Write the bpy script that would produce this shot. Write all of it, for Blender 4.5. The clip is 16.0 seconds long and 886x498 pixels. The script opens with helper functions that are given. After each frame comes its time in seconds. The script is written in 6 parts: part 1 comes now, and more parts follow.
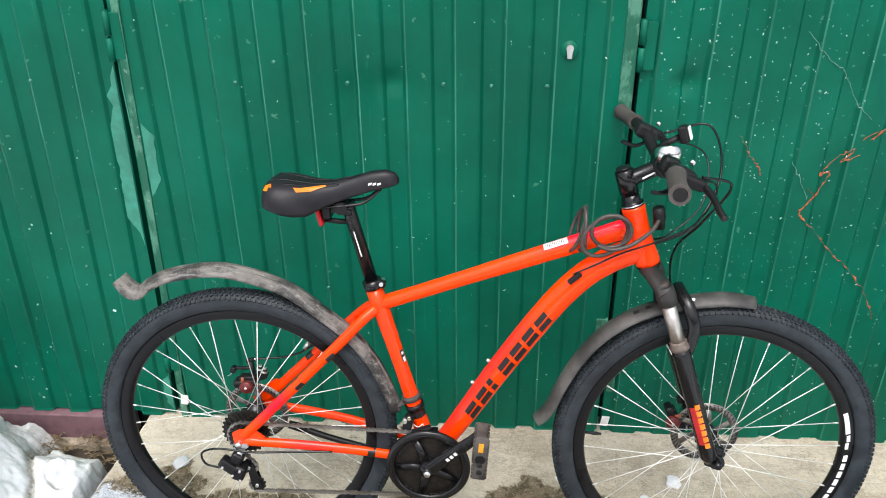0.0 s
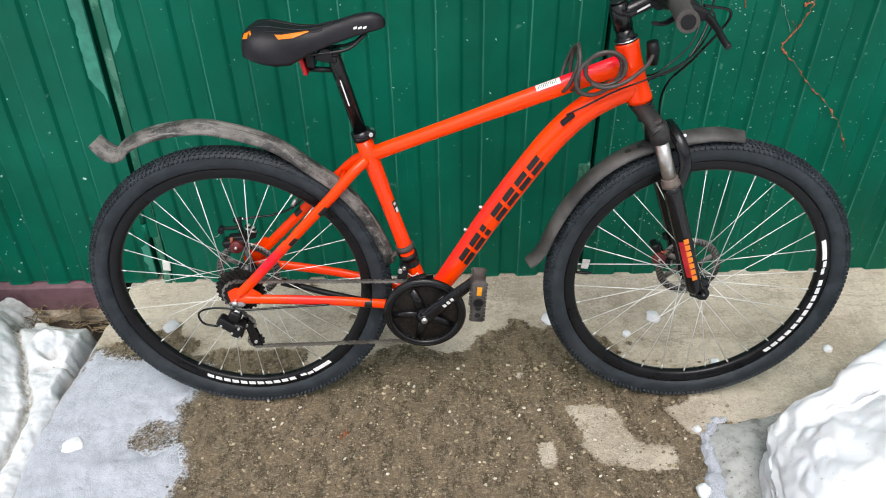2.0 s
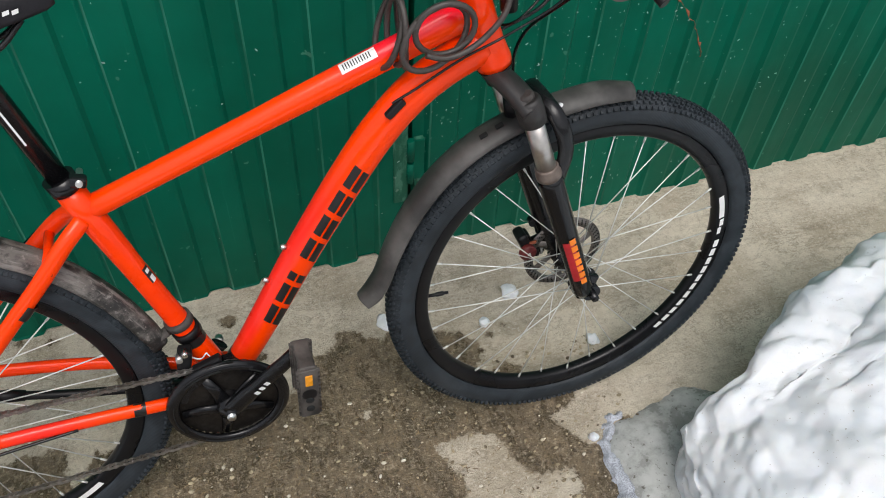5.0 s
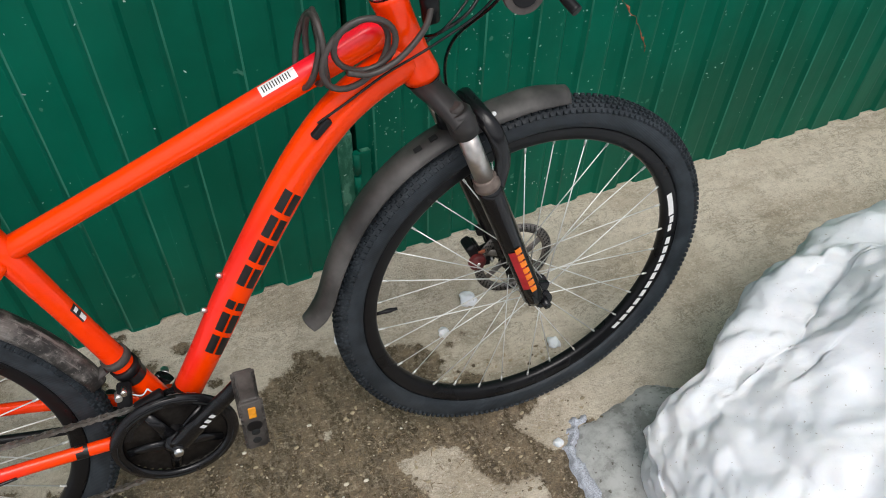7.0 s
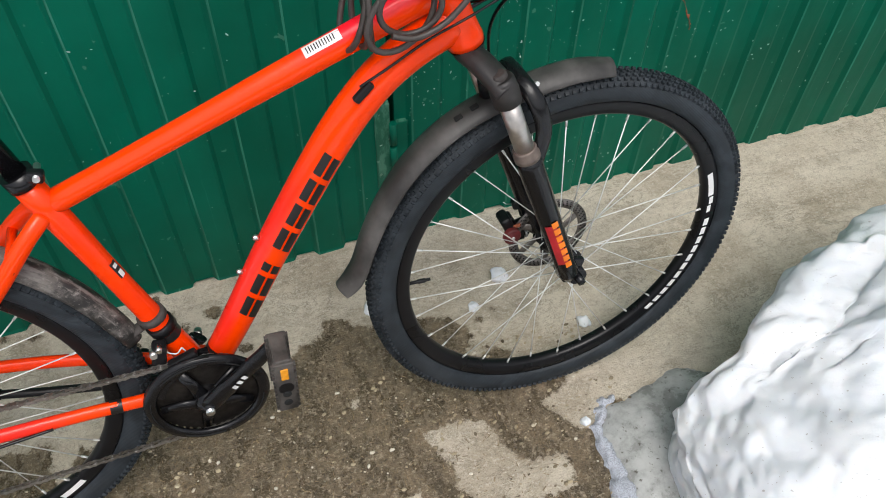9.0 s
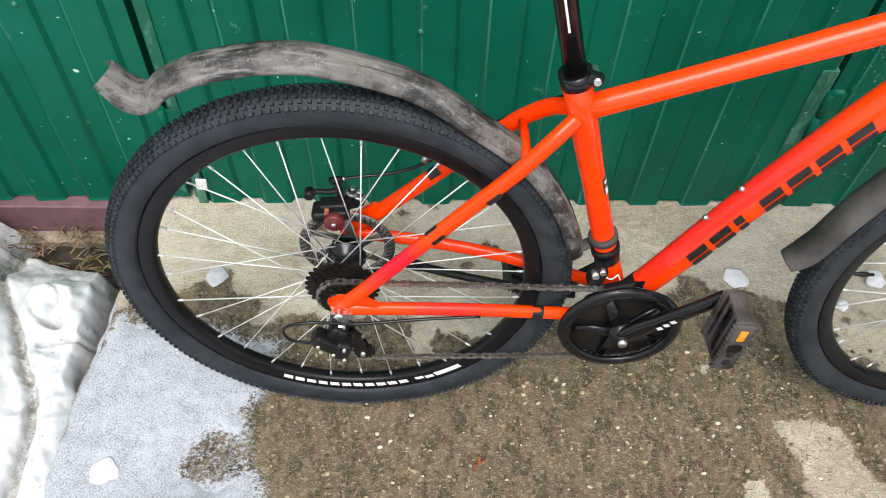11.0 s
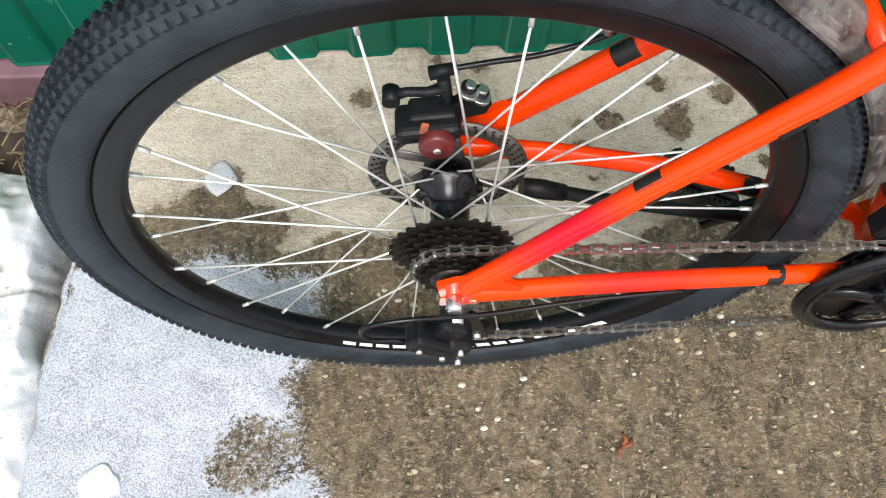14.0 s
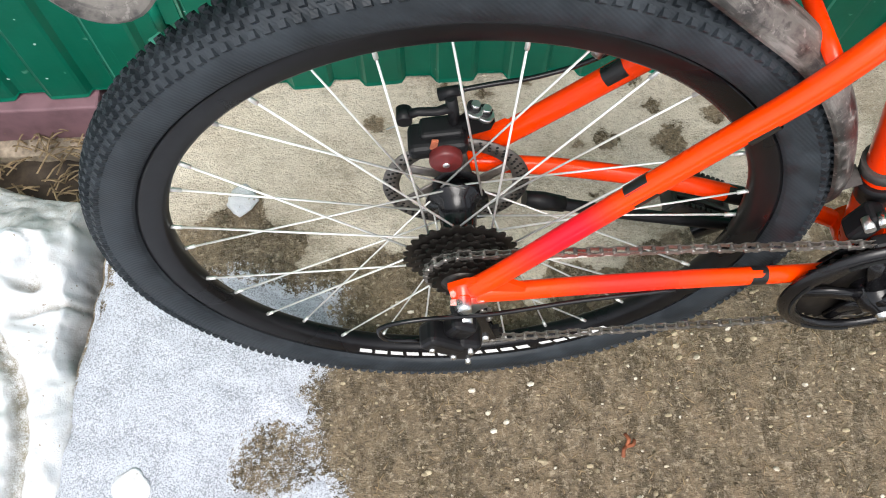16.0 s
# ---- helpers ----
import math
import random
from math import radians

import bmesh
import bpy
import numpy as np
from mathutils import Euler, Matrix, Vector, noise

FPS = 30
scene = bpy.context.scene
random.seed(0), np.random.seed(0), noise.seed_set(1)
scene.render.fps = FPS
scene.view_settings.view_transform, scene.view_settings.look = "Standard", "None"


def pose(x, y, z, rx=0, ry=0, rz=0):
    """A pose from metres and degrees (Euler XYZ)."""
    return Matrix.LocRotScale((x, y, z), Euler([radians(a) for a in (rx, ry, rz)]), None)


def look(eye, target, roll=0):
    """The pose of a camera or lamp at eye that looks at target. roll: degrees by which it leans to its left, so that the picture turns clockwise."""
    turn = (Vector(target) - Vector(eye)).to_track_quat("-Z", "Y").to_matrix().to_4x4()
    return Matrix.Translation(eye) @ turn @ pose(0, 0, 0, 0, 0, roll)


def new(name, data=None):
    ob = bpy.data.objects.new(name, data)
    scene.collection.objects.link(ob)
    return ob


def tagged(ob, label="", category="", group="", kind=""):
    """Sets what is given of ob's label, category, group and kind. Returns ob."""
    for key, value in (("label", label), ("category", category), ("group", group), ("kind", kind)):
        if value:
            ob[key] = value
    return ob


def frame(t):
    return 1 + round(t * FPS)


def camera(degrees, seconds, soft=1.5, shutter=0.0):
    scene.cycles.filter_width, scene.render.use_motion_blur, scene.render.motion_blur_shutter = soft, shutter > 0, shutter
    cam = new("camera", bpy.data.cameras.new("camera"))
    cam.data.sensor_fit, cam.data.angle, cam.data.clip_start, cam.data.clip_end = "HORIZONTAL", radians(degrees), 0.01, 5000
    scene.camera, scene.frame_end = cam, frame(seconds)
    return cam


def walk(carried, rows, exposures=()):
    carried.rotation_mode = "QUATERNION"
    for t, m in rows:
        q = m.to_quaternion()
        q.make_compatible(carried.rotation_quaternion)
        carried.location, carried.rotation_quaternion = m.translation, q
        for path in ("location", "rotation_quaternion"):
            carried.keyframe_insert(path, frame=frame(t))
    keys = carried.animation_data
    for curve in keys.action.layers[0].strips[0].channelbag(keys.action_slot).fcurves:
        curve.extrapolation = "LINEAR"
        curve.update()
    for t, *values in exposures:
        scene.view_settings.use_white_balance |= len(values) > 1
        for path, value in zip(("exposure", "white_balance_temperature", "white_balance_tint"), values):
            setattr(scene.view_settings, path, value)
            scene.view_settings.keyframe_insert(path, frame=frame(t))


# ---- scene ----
cam = camera(59.9, 16.0, soft=1.0)
PATH = [
    (0, (0.582, -1.364, 1.645), (0.451, 0.393, 0.699), -0.7),
    (0.5, (0.58, -1.366, 1.642), (0.412, 0.341, 0.613), -0.9),
    (1, (0.569, -1.369, 1.636), (0.441, 0.317, 0.567), -0.5),
    (1.5, (0.545, -1.381, 1.632), (0.474, 0.27, 0.504), -0.8),
    (2, (0.488, -1.375, 1.608), (0.486, 0.193, 0.367), -1.1),
    (2.5, (0.504, -1.211, 1.557), (0.552, 0.276, 0.22), -0.9),
    (3, (0.55, -1.005, 1.509), (0.73, 0.421, 0.117), 0.5),
    (3.5, (0.49, -0.886, 1.476), (0.907, 0.44, 0.038), 2.5),
    (4, (0.448, -0.773, 1.473), (0.981, 0.464, -0.005), 4.2),
    (4.2, (0.456, -0.751, 1.469), (0.956, 0.487, -0.019), 4.1),
    (6.5, (0.576, -0.725, 1.469), (1.112, 0.499, -0.019), 2.0),
    (7, (0.578, -0.719, 1.468), (1.13, 0.496, -0.022), 1.9),
    (7.5, (0.587, -0.724, 1.471), (1.136, 0.492, -0.019), 1.8),
    (8, (0.579, -0.723, 1.463), (1.135, 0.485, -0.031), 1.9),
    (8.2, (0.574, -0.724, 1.463), (1.13, 0.48, -0.034), 2.0),
    (10.3, (0.447, -0.677, 1.427), (0.589, 0.541, -0.153), 0.9),
    (10.5, (0.342, -0.661, 1.429), (0.428, 0.55, -0.159), 0.9),
    (11, (0.128, -0.614, 1.419), (0.163, 0.533, -0.219), 1.8),
    (11.5, (0.058, -0.531, 1.361), (0.029, 0.506, -0.349), 0.8),
    (12, (0.011, -0.332, 1.236), (-0.069, 0.55, -0.557), -1.7),
    (12.5, (-0.025, -0.219, 1.11), (-0.024, 0.526, -0.746), 0.7),
    (13, (-0.039, -0.185, 1.048), (0.041, 0.488, -0.833), 4.4),
    (13.5, (-0.039, -0.179, 1.051), (0.048, 0.475, -0.838), 4.6),
    (14, (-0.046, -0.196, 1.062), (0.024, 0.466, -0.824), 3.4),
    (14.5, (-0.047, -0.209, 1.074), (0.004, 0.468, -0.807), 2.0),
    (15, (-0.058, -0.225, 1.096), (-0.015, 0.491, -0.771), 0.9),
    (15.5, (-0.061, -0.234, 1.113), (-0.016, 0.498, -0.748), 0.7),
    (16, (-0.051, -0.243, 1.117), (0.001, 0.496, -0.741), 0.7),
]
EXPOSURES = [(0, .82), (1.5, .64), (2.5, .30), (3.5, .35), (4.2, .14), (6.3, .04), (8.2, .04), (10.3, .57), (11, .62), (11.5, .52), (12, .48), (13, .68), (14.5, .74), (16, .74)]
walk(cam, [(t, look(eye, target, roll)) for t, eye, target, roll in PATH], EXPOSURES)

# ---- world and light ----
world = bpy.data.worlds.new("overcast_sky")
scene.world = world
world.use_nodes = True
wn = world.node_tree.nodes
sky = wn.new("ShaderNodeTexSky")
sky.sky_type = "NISHITA"
sky.sun_disc = False
SUN_EL, SUN_AZ = 62.0, 186.0
sky.sun_elevation, sky.sun_rotation = radians(SUN_EL), radians(SUN_AZ)
sky.air_density, sky.dust_density, sky.ozone_density = 1.0, 4.0, 1.0
grey = wn.new("ShaderNodeHueSaturation")
grey.inputs["Saturation"].default_value = 0.40
wl = world.node_tree.links
wl.new(sky.outputs["Color"], grey.inputs["Color"])
wl.new(grey.outputs["Color"], wn["Background"].inputs["Color"])
wn["Background"].inputs["Strength"].default_value = 0.15
sun = new("sun", bpy.data.lights.new("sun", "SUN"))
sun.data.energy, sun.data.angle, sun.data.color = 1.1, radians(34), (1.0, 0.975, 0.95)
_a, _e = radians(SUN_AZ), radians(SUN_EL)
sun.matrix_world = look((math.sin(_a) * math.cos(_e) * 10, math.cos(_a) * math.cos(_e) * 10, math.sin(_e) * 10), (0, 0, 0))

# ---- materials ----


class Mat:
    """A small wrapper round a node material with a Principled shader."""

    def __init__(self, name, color=(0.5, 0.5, 0.5), rough=0.5, metal=0.0, spec=0.5):
        self.m = bpy.data.materials.new(name)
        self.m.use_nodes = True
        self.t = self.m.node_tree
        self.b = self.t.nodes["Principled BSDF"]
        self.set("Base Color", (*color, 1))
        self.set("Roughness", rough)
        self.set("Metallic", metal)
        self.set("Specular IOR Level", spec)
        self.co = None

    def set(self, key, value):
        if hasattr(value, "is_output"):
            self.t.links.new(value, self.b.inputs[key])
        else:
            self.b.inputs[key].default_value = value

    def node(self, kind, **kw):
        n = self.t.nodes.new(kind)
        for k, v in kw.items():
            n.inputs[k].default_value = v
        return n

    def link(self, a, b):
        self.t.links.new(a, b)

    def coords(self):
        if self.co is None:
            self.co = self.node("ShaderNodeTexCoord").outputs["Object"]
        return self.co

    def scaled(self, sx, sy, sz):
        n = self.node("ShaderNodeMapping")
        n.inputs["Scale"].default_value = (sx, sy, sz)
        self.link(self.coords(), n.inputs["Vector"])
        return n.outputs["Vector"]

    def noise(self, scale, detail=4, rough=0.6, vec=None, dist=0.0):
        n = self.node("ShaderNodeTexNoise", Scale=scale, Detail=detail, Roughness=rough, Distortion=dist)
        self.link(vec or self.coords(), n.inputs["Vector"])
        return n.outputs["Fac"]

    def ramp(self, fac, lo, hi, a=0.0, b=1.0):
        n = self.node("ShaderNodeMapRange")
        n.interpolation_type = "SMOOTHSTEP"
        for k, v in zip((1, 2, 3, 4), (lo, hi, a, b)):
            n.inputs[k].default_value = v
        self.link(fac, n.inputs[0])
        return n.outputs[0]

    def math(self, op, a, b=0.0):
        n = self.node("ShaderNodeMath")
        n.operation = op
        for i, v in enumerate((a, b)):
            if hasattr(v, "is_output"):
                self.link(v, n.inputs[i])
            else:
                n.inputs[i].default_value = v
        return n.outputs[0]

    def mix(self, fac, a, b):
        n = self.t.nodes.new("ShaderNodeMix")
        n.data_type = "RGBA"
        for i, v in ((0, fac), (6, a), (7, b)):
            if hasattr(v, "is_output"):
                self.link(v, n.inputs[i])
            else:
                n.inputs[i].default_value = (*v, 1) if isinstance(v, tuple) else v
        return n.outputs[2]

    def attr(self, name):
        n = self.node("ShaderNodeAttribute")
        n.attribute_name = name
        return n.outputs["Fac"]

    def bump(self, height, strength=0.3, distance=0.002):
        n = self.node("ShaderNodeBump", Strength=strength, Distance=distance)
        self.link(height, n.inputs["Height"])
        self.set("Normal", n.outputs["Normal"])


def plain(name, color, rough=0.5, metal=0.0, scale=60.0, vary=0.25, bump=0.1, spec=0.5):
    """A surface of one colour with grain and a little soiling."""
    m = Mat(name, color, rough, metal, spec)
    n1, n2 = m.noise(scale), m.noise(scale * 0.12, 3)
    f = m.ramp(m.math("ADD", m.math("MULTIPLY", n1, 0.5), m.math("MULTIPLY", n2, 0.5)), 0.35, 0.65)
    dark = tuple(c * (1 - vary) for c in color)
    light = tuple(min(1, c * (1 + vary)) for c in color)
    m.set("Base Color", m.mix(f, dark, light))
    m.set("Roughness", m.ramp(n2, 0.3, 0.7, max(0.05, rough - 0.08), min(1, rough + 0.1)))
    if bump:
        m.bump(n1, bump, 0.001)
    return m.m


def make_green(name="green_paint"):
    m = Mat(name, (0.004, 0.12, 0.066), 0.32, spec=0.18)
    big, fine = m.noise(2.3, 4), m.noise(120, 3)
    streak = m.noise(6, 4, 0.6, m.scaled(7, 7, 0.5))
    c = m.mix(m.ramp(big, 0.3, 0.7), (0.0, 0.086, 0.050), (0.0004, 0.130, 0.079))
    c = m.mix(m.ramp(streak, 0.6, 0.85, 0, 0.3), c, (0.008, 0.145, 0.092))
    scr = m.noise(9, 4, 0.7, m.scaled(11, 11, 0.3))
    c = m.mix(m.ramp(scr, 0.66, 0.74, 0, 0.4), c, (0.022, 0.185, 0.125))
    chips = m.ramp(m.noise(38, 2, 0.5), 0.72, 0.75, 0, 0.5)
    c = m.mix(chips, c, (0.10, 0.27, 0.19))
    m.set("Base Color", c)
    m.set("Roughness", m.ramp(streak, 0.3, 0.7, 0.3, 0.48))
    m.bump(m.math("ADD", m.math("MULTIPLY", big, 3.0), m.math("MULTIPLY", fine, 0.15)), 0.35, 0.004)
    return m.m


def make_scuffed():
    m = Mat("scuffed_green_paint", (0.1, 0.3, 0.2), 0.55)
    n = m.noise(26, 5, 0.65, m.scaled(1.0, 1.0, 0.45))
    c = m.mix(m.ramp(n, 0.48, 0.60, 0, 0.8), (0.003, 0.10, 0.056), (0.08, 0.24, 0.165))
    m.set("Base Color", m.mix(m.ramp(m.noise(60, 3), 0.64, 0.70, 0, 0.5), c, (0.26, 0.36, 0.30)))
    m.bump(n, 0.25, 0.002)
    return m.m


def make_concrete():
    m = Mat("concrete", (0.4, 0.36, 0.3), 0.9)
    n1, n2, n3 = m.noise(5, 6, 0.65), m.noise(38, 6, 0.7), m.noise(240, 3, 0.7)
    grit = m.ramp(m.noise(420, 2, 0.6), 0.42, 0.62)
    dry = m.mix(m.ramp(n1, 0.3, 0.7), (0.56, 0.49, 0.375), (0.71, 0.64, 0.52))
    dry = m.mix(m.ramp(m.noise(11, 6, 0.7, m.scaled(0.7, 1.5, 1)), 0.51, 0.66, 0, 0.55), dry, (0.29, 0.235, 0.16))
    dry = m.mix(m.ramp(n2, 0.35, 0.7, 0, 0.55), dry, (0.64, 0.585, 0.475))
    dry = m.mix(m.ramp(n2, 0.30, 0.44, 0.5, 0), dry, (0.22, 0.185, 0.13))
    dry = m.mix(m.math("MULTIPLY", grit, 0.14), dry, (0.24, 0.21, 0.17))
    lines = m.noise(13, 6, 0.72, m.scaled(0.28, 1.9, 1))
    dry = m.mix(m.ramp(lines, 0.55, 0.66, 0, 0.35), dry, (0.22, 0.17, 0.11))
    dry = m.mix(m.ramp(lines, 0.46, 0.36, 0, 0.4), dry, (0.70, 0.64, 0.53))
    dry = m.mix(m.ramp(m.noise(3.2, 5, 0.65), 0.47, 0.62, 0, 0.50), dry, (0.29, 0.225, 0.145))
    for sc, wd, am, st in ((9, 0.010, 0.45, (0.6, 1.4, 1)), (34, 0.022, 0.35, (0.8, 1.2, 1)), (90, 0.045, 0.4, (1, 1, 1))):
        vein = m.math("ABSOLUTE", m.math("SUBTRACT", m.noise(sc, 5, 0.7, m.scaled(*st)), 0.5))
        where = m.ramp(m.noise(sc * 0.35, 3, 0.6), 0.44, 0.60, 0, am)
        dry = m.mix(m.math("MULTIPLY", m.ramp(vein, 0.0, wd, 1, 0), where), dry, (0.15, 0.115, 0.075))
    mud = m.noise(16, 6, 0.7, m.scaled(1.6, 0.9, 1))
    wet = m.mix(m.ramp(mud, 0.36, 0.64), (0.082, 0.062, 0.034), (0.215, 0.158, 0.094))
    wet = m.mix(m.ramp(n3, 0.52, 0.70, 0, 0.5), wet, (0.34, 0.285, 0.21))
    wet = m.mix(m.ramp(n3, 0.44, 0.32, 0, 0.35), wet, (0.034, 0.026, 0.017))
    wet = m.mix(m.ramp(n2, 0.52, 0.70, 0, 0.38), wet, (0.31, 0.245, 0.165))
    wet = m.mix(m.ramp(n2, 0.46, 0.32, 0, 0.40), wet, (0.045, 0.034, 0.021))
    n4 = m.noise(95, 3, 0.75)
    wet = m.mix(m.ramp(n4, 0.55, 0.63, 0, 0.75), wet, (0.40, 0.335, 0.24))
    wet = m.mix(m.ramp(n4, 0.44, 0.35, 0, 0.60), wet, (0.036, 0.026, 0.015))
    dry = m.mix(m.ramp(n4, 0.56, 0.64, 0, 0.5), dry, (0.72, 0.67, 0.57))
    dry = m.mix(m.ramp(n4, 0.41, 0.33, 0, 0.40), dry, (0.19, 0.16, 0.115))
    n5 = m.noise(170, 4, 0.8, m.scaled(0.8, 1.25, 1))
    chips, pits = m.ramp(n5, 0.60, 0.66, 0, 0.45), m.ramp(n5, 0.38, 0.33, 0, 0.5)
    dry = m.mix(pits, m.mix(chips, dry, (0.76, 0.72, 0.62)), (0.15, 0.12, 0.085))
    wet = m.mix(pits, m.mix(chips, wet, (0.46, 0.39, 0.28)), (0.03, 0.022, 0.013))
    fold = m.math("ABSOLUTE", m.math("SUBTRACT", m.noise(55, 5, 0.7, m.scaled(0.75, 1.35, 1), 1.2), 0.5))
    # dark creases, pale ridges: shading of the mud's wrinkles put into the colour
    wet = m.mix(m.ramp(fold, 0.0, 0.026, 0.6, 0), wet, (0.032, 0.023, 0.013))
    wet = m.mix(m.ramp(fold, 0.09, 0.17, 0, 0.45), wet, (0.36, 0.30, 0.21))
    crust = m.math("ABSOLUTE", m.math("SUBTRACT", m.noise(17, 7, 0.75, m.scaled(0.7, 1.3, 1), 0.6), 0.5))
    dry = m.mix(m.math("MULTIPLY", m.ramp(crust, 0.0, 0.022, 0.75, 0), m.ramp(m.noise(3.5, 3, 0.6), 0.42, 0.58)), dry, (0.17, 0.135, 0.09))
    dry = m.mix(0.10, dry, (0.76, 0.70, 0.575))
    edge = m.math("ADD", m.attr("wet"), m.math("ADD", m.math("MULTIPLY", m.math("SUBTRACT", m.noise(38, 6, 0.72), 0.5), 0.062),
                                              m.math("MULTIPLY", m.math("SUBTRACT", n1, 0.5), 0.04)))
    wf = m.ramp(edge, -0.0015, 0.003)
    dry = m.mix(m.ramp(edge, -0.010, 0.0, 0, 0.25), dry, (0.21, 0.165, 0.11))
    c = m.mix(wf, dry, wet)
    fr = m.math("ADD", m.math("ADD", m.attr("frost"), m.math("MULTIPLY", m.math("SUBTRACT", m.noise(120, 4, 0.75), 0.5), 0.10)), m.math("ADD", m.math("MULTIPLY", m.math("SUBTRACT", m.noise(520, 2, 0.8), 0.5), 0.10),
                                              m.math("MULTIPLY", m.math("SUBTRACT", m.noise(30, 5, 0.7), 0.5), 0.06)))
    ff = m.ramp(fr, 0.0, 0.012)
    c = m.mix(ff, c, (0.62, 0.655, 0.72))
    m.set("Base Color", c)
    r = m.ramp(mud, 0.40, 0.58, 0.16, 0.5)
    rr = m.node("ShaderNodeMix")
    m.link(wf, rr.inputs[0])
    rr.inputs[2].default_value = 0.92
    m.link(r, rr.inputs[3])
    m.set("Roughness", rr.outputs[0])
    h = m.math("ADD", m.math("MULTIPLY", m.math("ADD", n2, m.math("ADD", n4, n5)), 0.9), m.math("MULTIPLY", n3, 0.7))
    m.bump(m.math("ADD", m.math("ADD", h, m.math("MULTIPLY", fold, 1.2)), m.math("MULTIPLY", ff, 0.6)), 0.7, 0.0055)
    return m.m


def make_snow(name="snow", dirt=0.25, tint=1.0):
    m = Mat(name, (0.86, 0.88, 0.91), 0.95, spec=0.08)
    n1, n2, n3 = m.noise(7, 6, 0.6), m.noise(60, 5, 0.65), m.noise(420, 2, 0.7)
    c = m.mix(m.ramp(n1, 0.3, 0.65), (0.74 * tint, 0.775 * tint, 0.815 * tint), (0.84 * tint, 0.86 * tint, 0.88 * tint))
    c = m.mix(m.ramp(n2, 0.62, 0.78, 0, dirt), c, (0.50, 0.48, 0.44))
    c = m.mix(m.ramp(m.noise(150, 2, 0.5), 0.70, 0.74, 0, dirt * 2), c, (0.25, 0.21, 0.16))
    soil = m.math("MULTIPLY", m.attr("dirt"), m.ramp(m.math("ADD", m.math("MULTIPLY", n2, 0.6), m.math("MULTIPLY", n3, 0.4)), 0.34, 0.60))
    c = m.mix(soil, c, (0.26, 0.235, 0.18))
    m.set("Base Color", c)
    m.set("Subsurface Weight", 0.25)
    m.set("Subsurface Radius", (0.02, 0.025, 0.03))
    m.set("Subsurface Scale", 0.25)
    m.bump(m.math("ADD", m.math("MULTIPLY", n2, 0.8), m.math("MULTIPLY", n3, 0.5)), 0.5, 0.004)
    return m.m


def make_snow_grain():
    m = Mat("granular_snow", (0.85, 0.87, 0.9), 0.8, spec=0.3)
    n3, n2 = m.noise(430, 2, 0.8), m.noise(24, 5, 0.65)
    grains = m.ramp(m.math("ADD", n3, m.math("MULTIPLY", m.math("SUBTRACT", n2, 0.5), 0.22)), 0.36, 0.58)
    c = m.mix(grains, (0.25, 0.265, 0.295), (0.57, 0.605, 0.675))
    m.set("Base Color", c)
    m.bump(m.math("ADD", n3, m.math("MULTIPLY", n2, 1.5)), 0.6, 0.003)
    return m.m


def make_ice():
    m = Mat("grey_ice", (0.3, 0.32, 0.32), 0.22)
    n = m.noise(14, 6, 0.7)
    c = m.mix(m.ramp(n, 0.35, 0.65), (0.25, 0.255, 0.24), (0.47, 0.48, 0.465))
    c = m.mix(m.ramp(m.noise(90, 3), 0.62, 0.70, 0, 0.8), c, (0.08, 0.07, 0.05))
    m.set("Base Color", c)
    m.set("Roughness", m.ramp(n, 0.3, 0.7, 0.15, 0.5))
    m.bump(n, 0.3, 0.006)
    return m.m


ORANGE, PINK = (1.0, 0.053, 0.0), (0.90, 0.008, 0.024)


def make_paint(name, mode):
    """Orange gloss lacquer with a fade to hot pink along or round the tube."""
    m = Mat(name, ORANGE, 0.22)
    t, a = m.attr("along"), m.attr("side")
    if mode == "upper":
        f = m.math("MULTIPLY", m.ramp(a, 0.05, 0.75), m.math("MULTIPLY", m.ramp(t, 0.02, 0.18), m.ramp(t, 0.62, 0.40)))
        f = m.math("MULTIPLY", f, 0.6)
    elif mode == "front":
        f = m.math("MULTIPLY", m.ramp(t, 0.60, 0.80), m.ramp(a, 0.0, 0.7))
    elif mode == "seat_stay":
        f = m.math("MULTIPLY", m.ramp(t, 0.585, 0.66), m.ramp(t, 0.84, 0.68))
        f = m.math("MULTIPLY", f, m.ramp(a, -0.6, 0.5, 0.65, 1.0))
    elif mode == "chain_stay":
        f = m.math("MULTIPLY", m.math("MULTIPLY", m.ramp(t, 0.24, 0.38), m.ramp(t, 0.56, 0.40)), 0.6)
    else:
        f = 0.0
    c = m.mix(f, ORANGE, PINK) if mode != "none" else m.mix(m.ramp(m.noise(9), 0.3, 0.7), (0.97, 0.040, 0.0), ORANGE)
    dust = m.ramp(m.noise(55, 5, 0.7), 0.66, 0.82, 0, 0.06)
    m.set("Base Color", m.mix(dust, c, (0.45, 0.20, 0.10)))
    m.set("Roughness", m.ramp(m.noise(20, 4), 0.3, 0.7, 0.24, 0.38))
    m.set("Coat Weight", 0.6)
    m.set("Specular IOR Level", 0.06)
    m.set("Coat Roughness", 0.14)
    return m.m


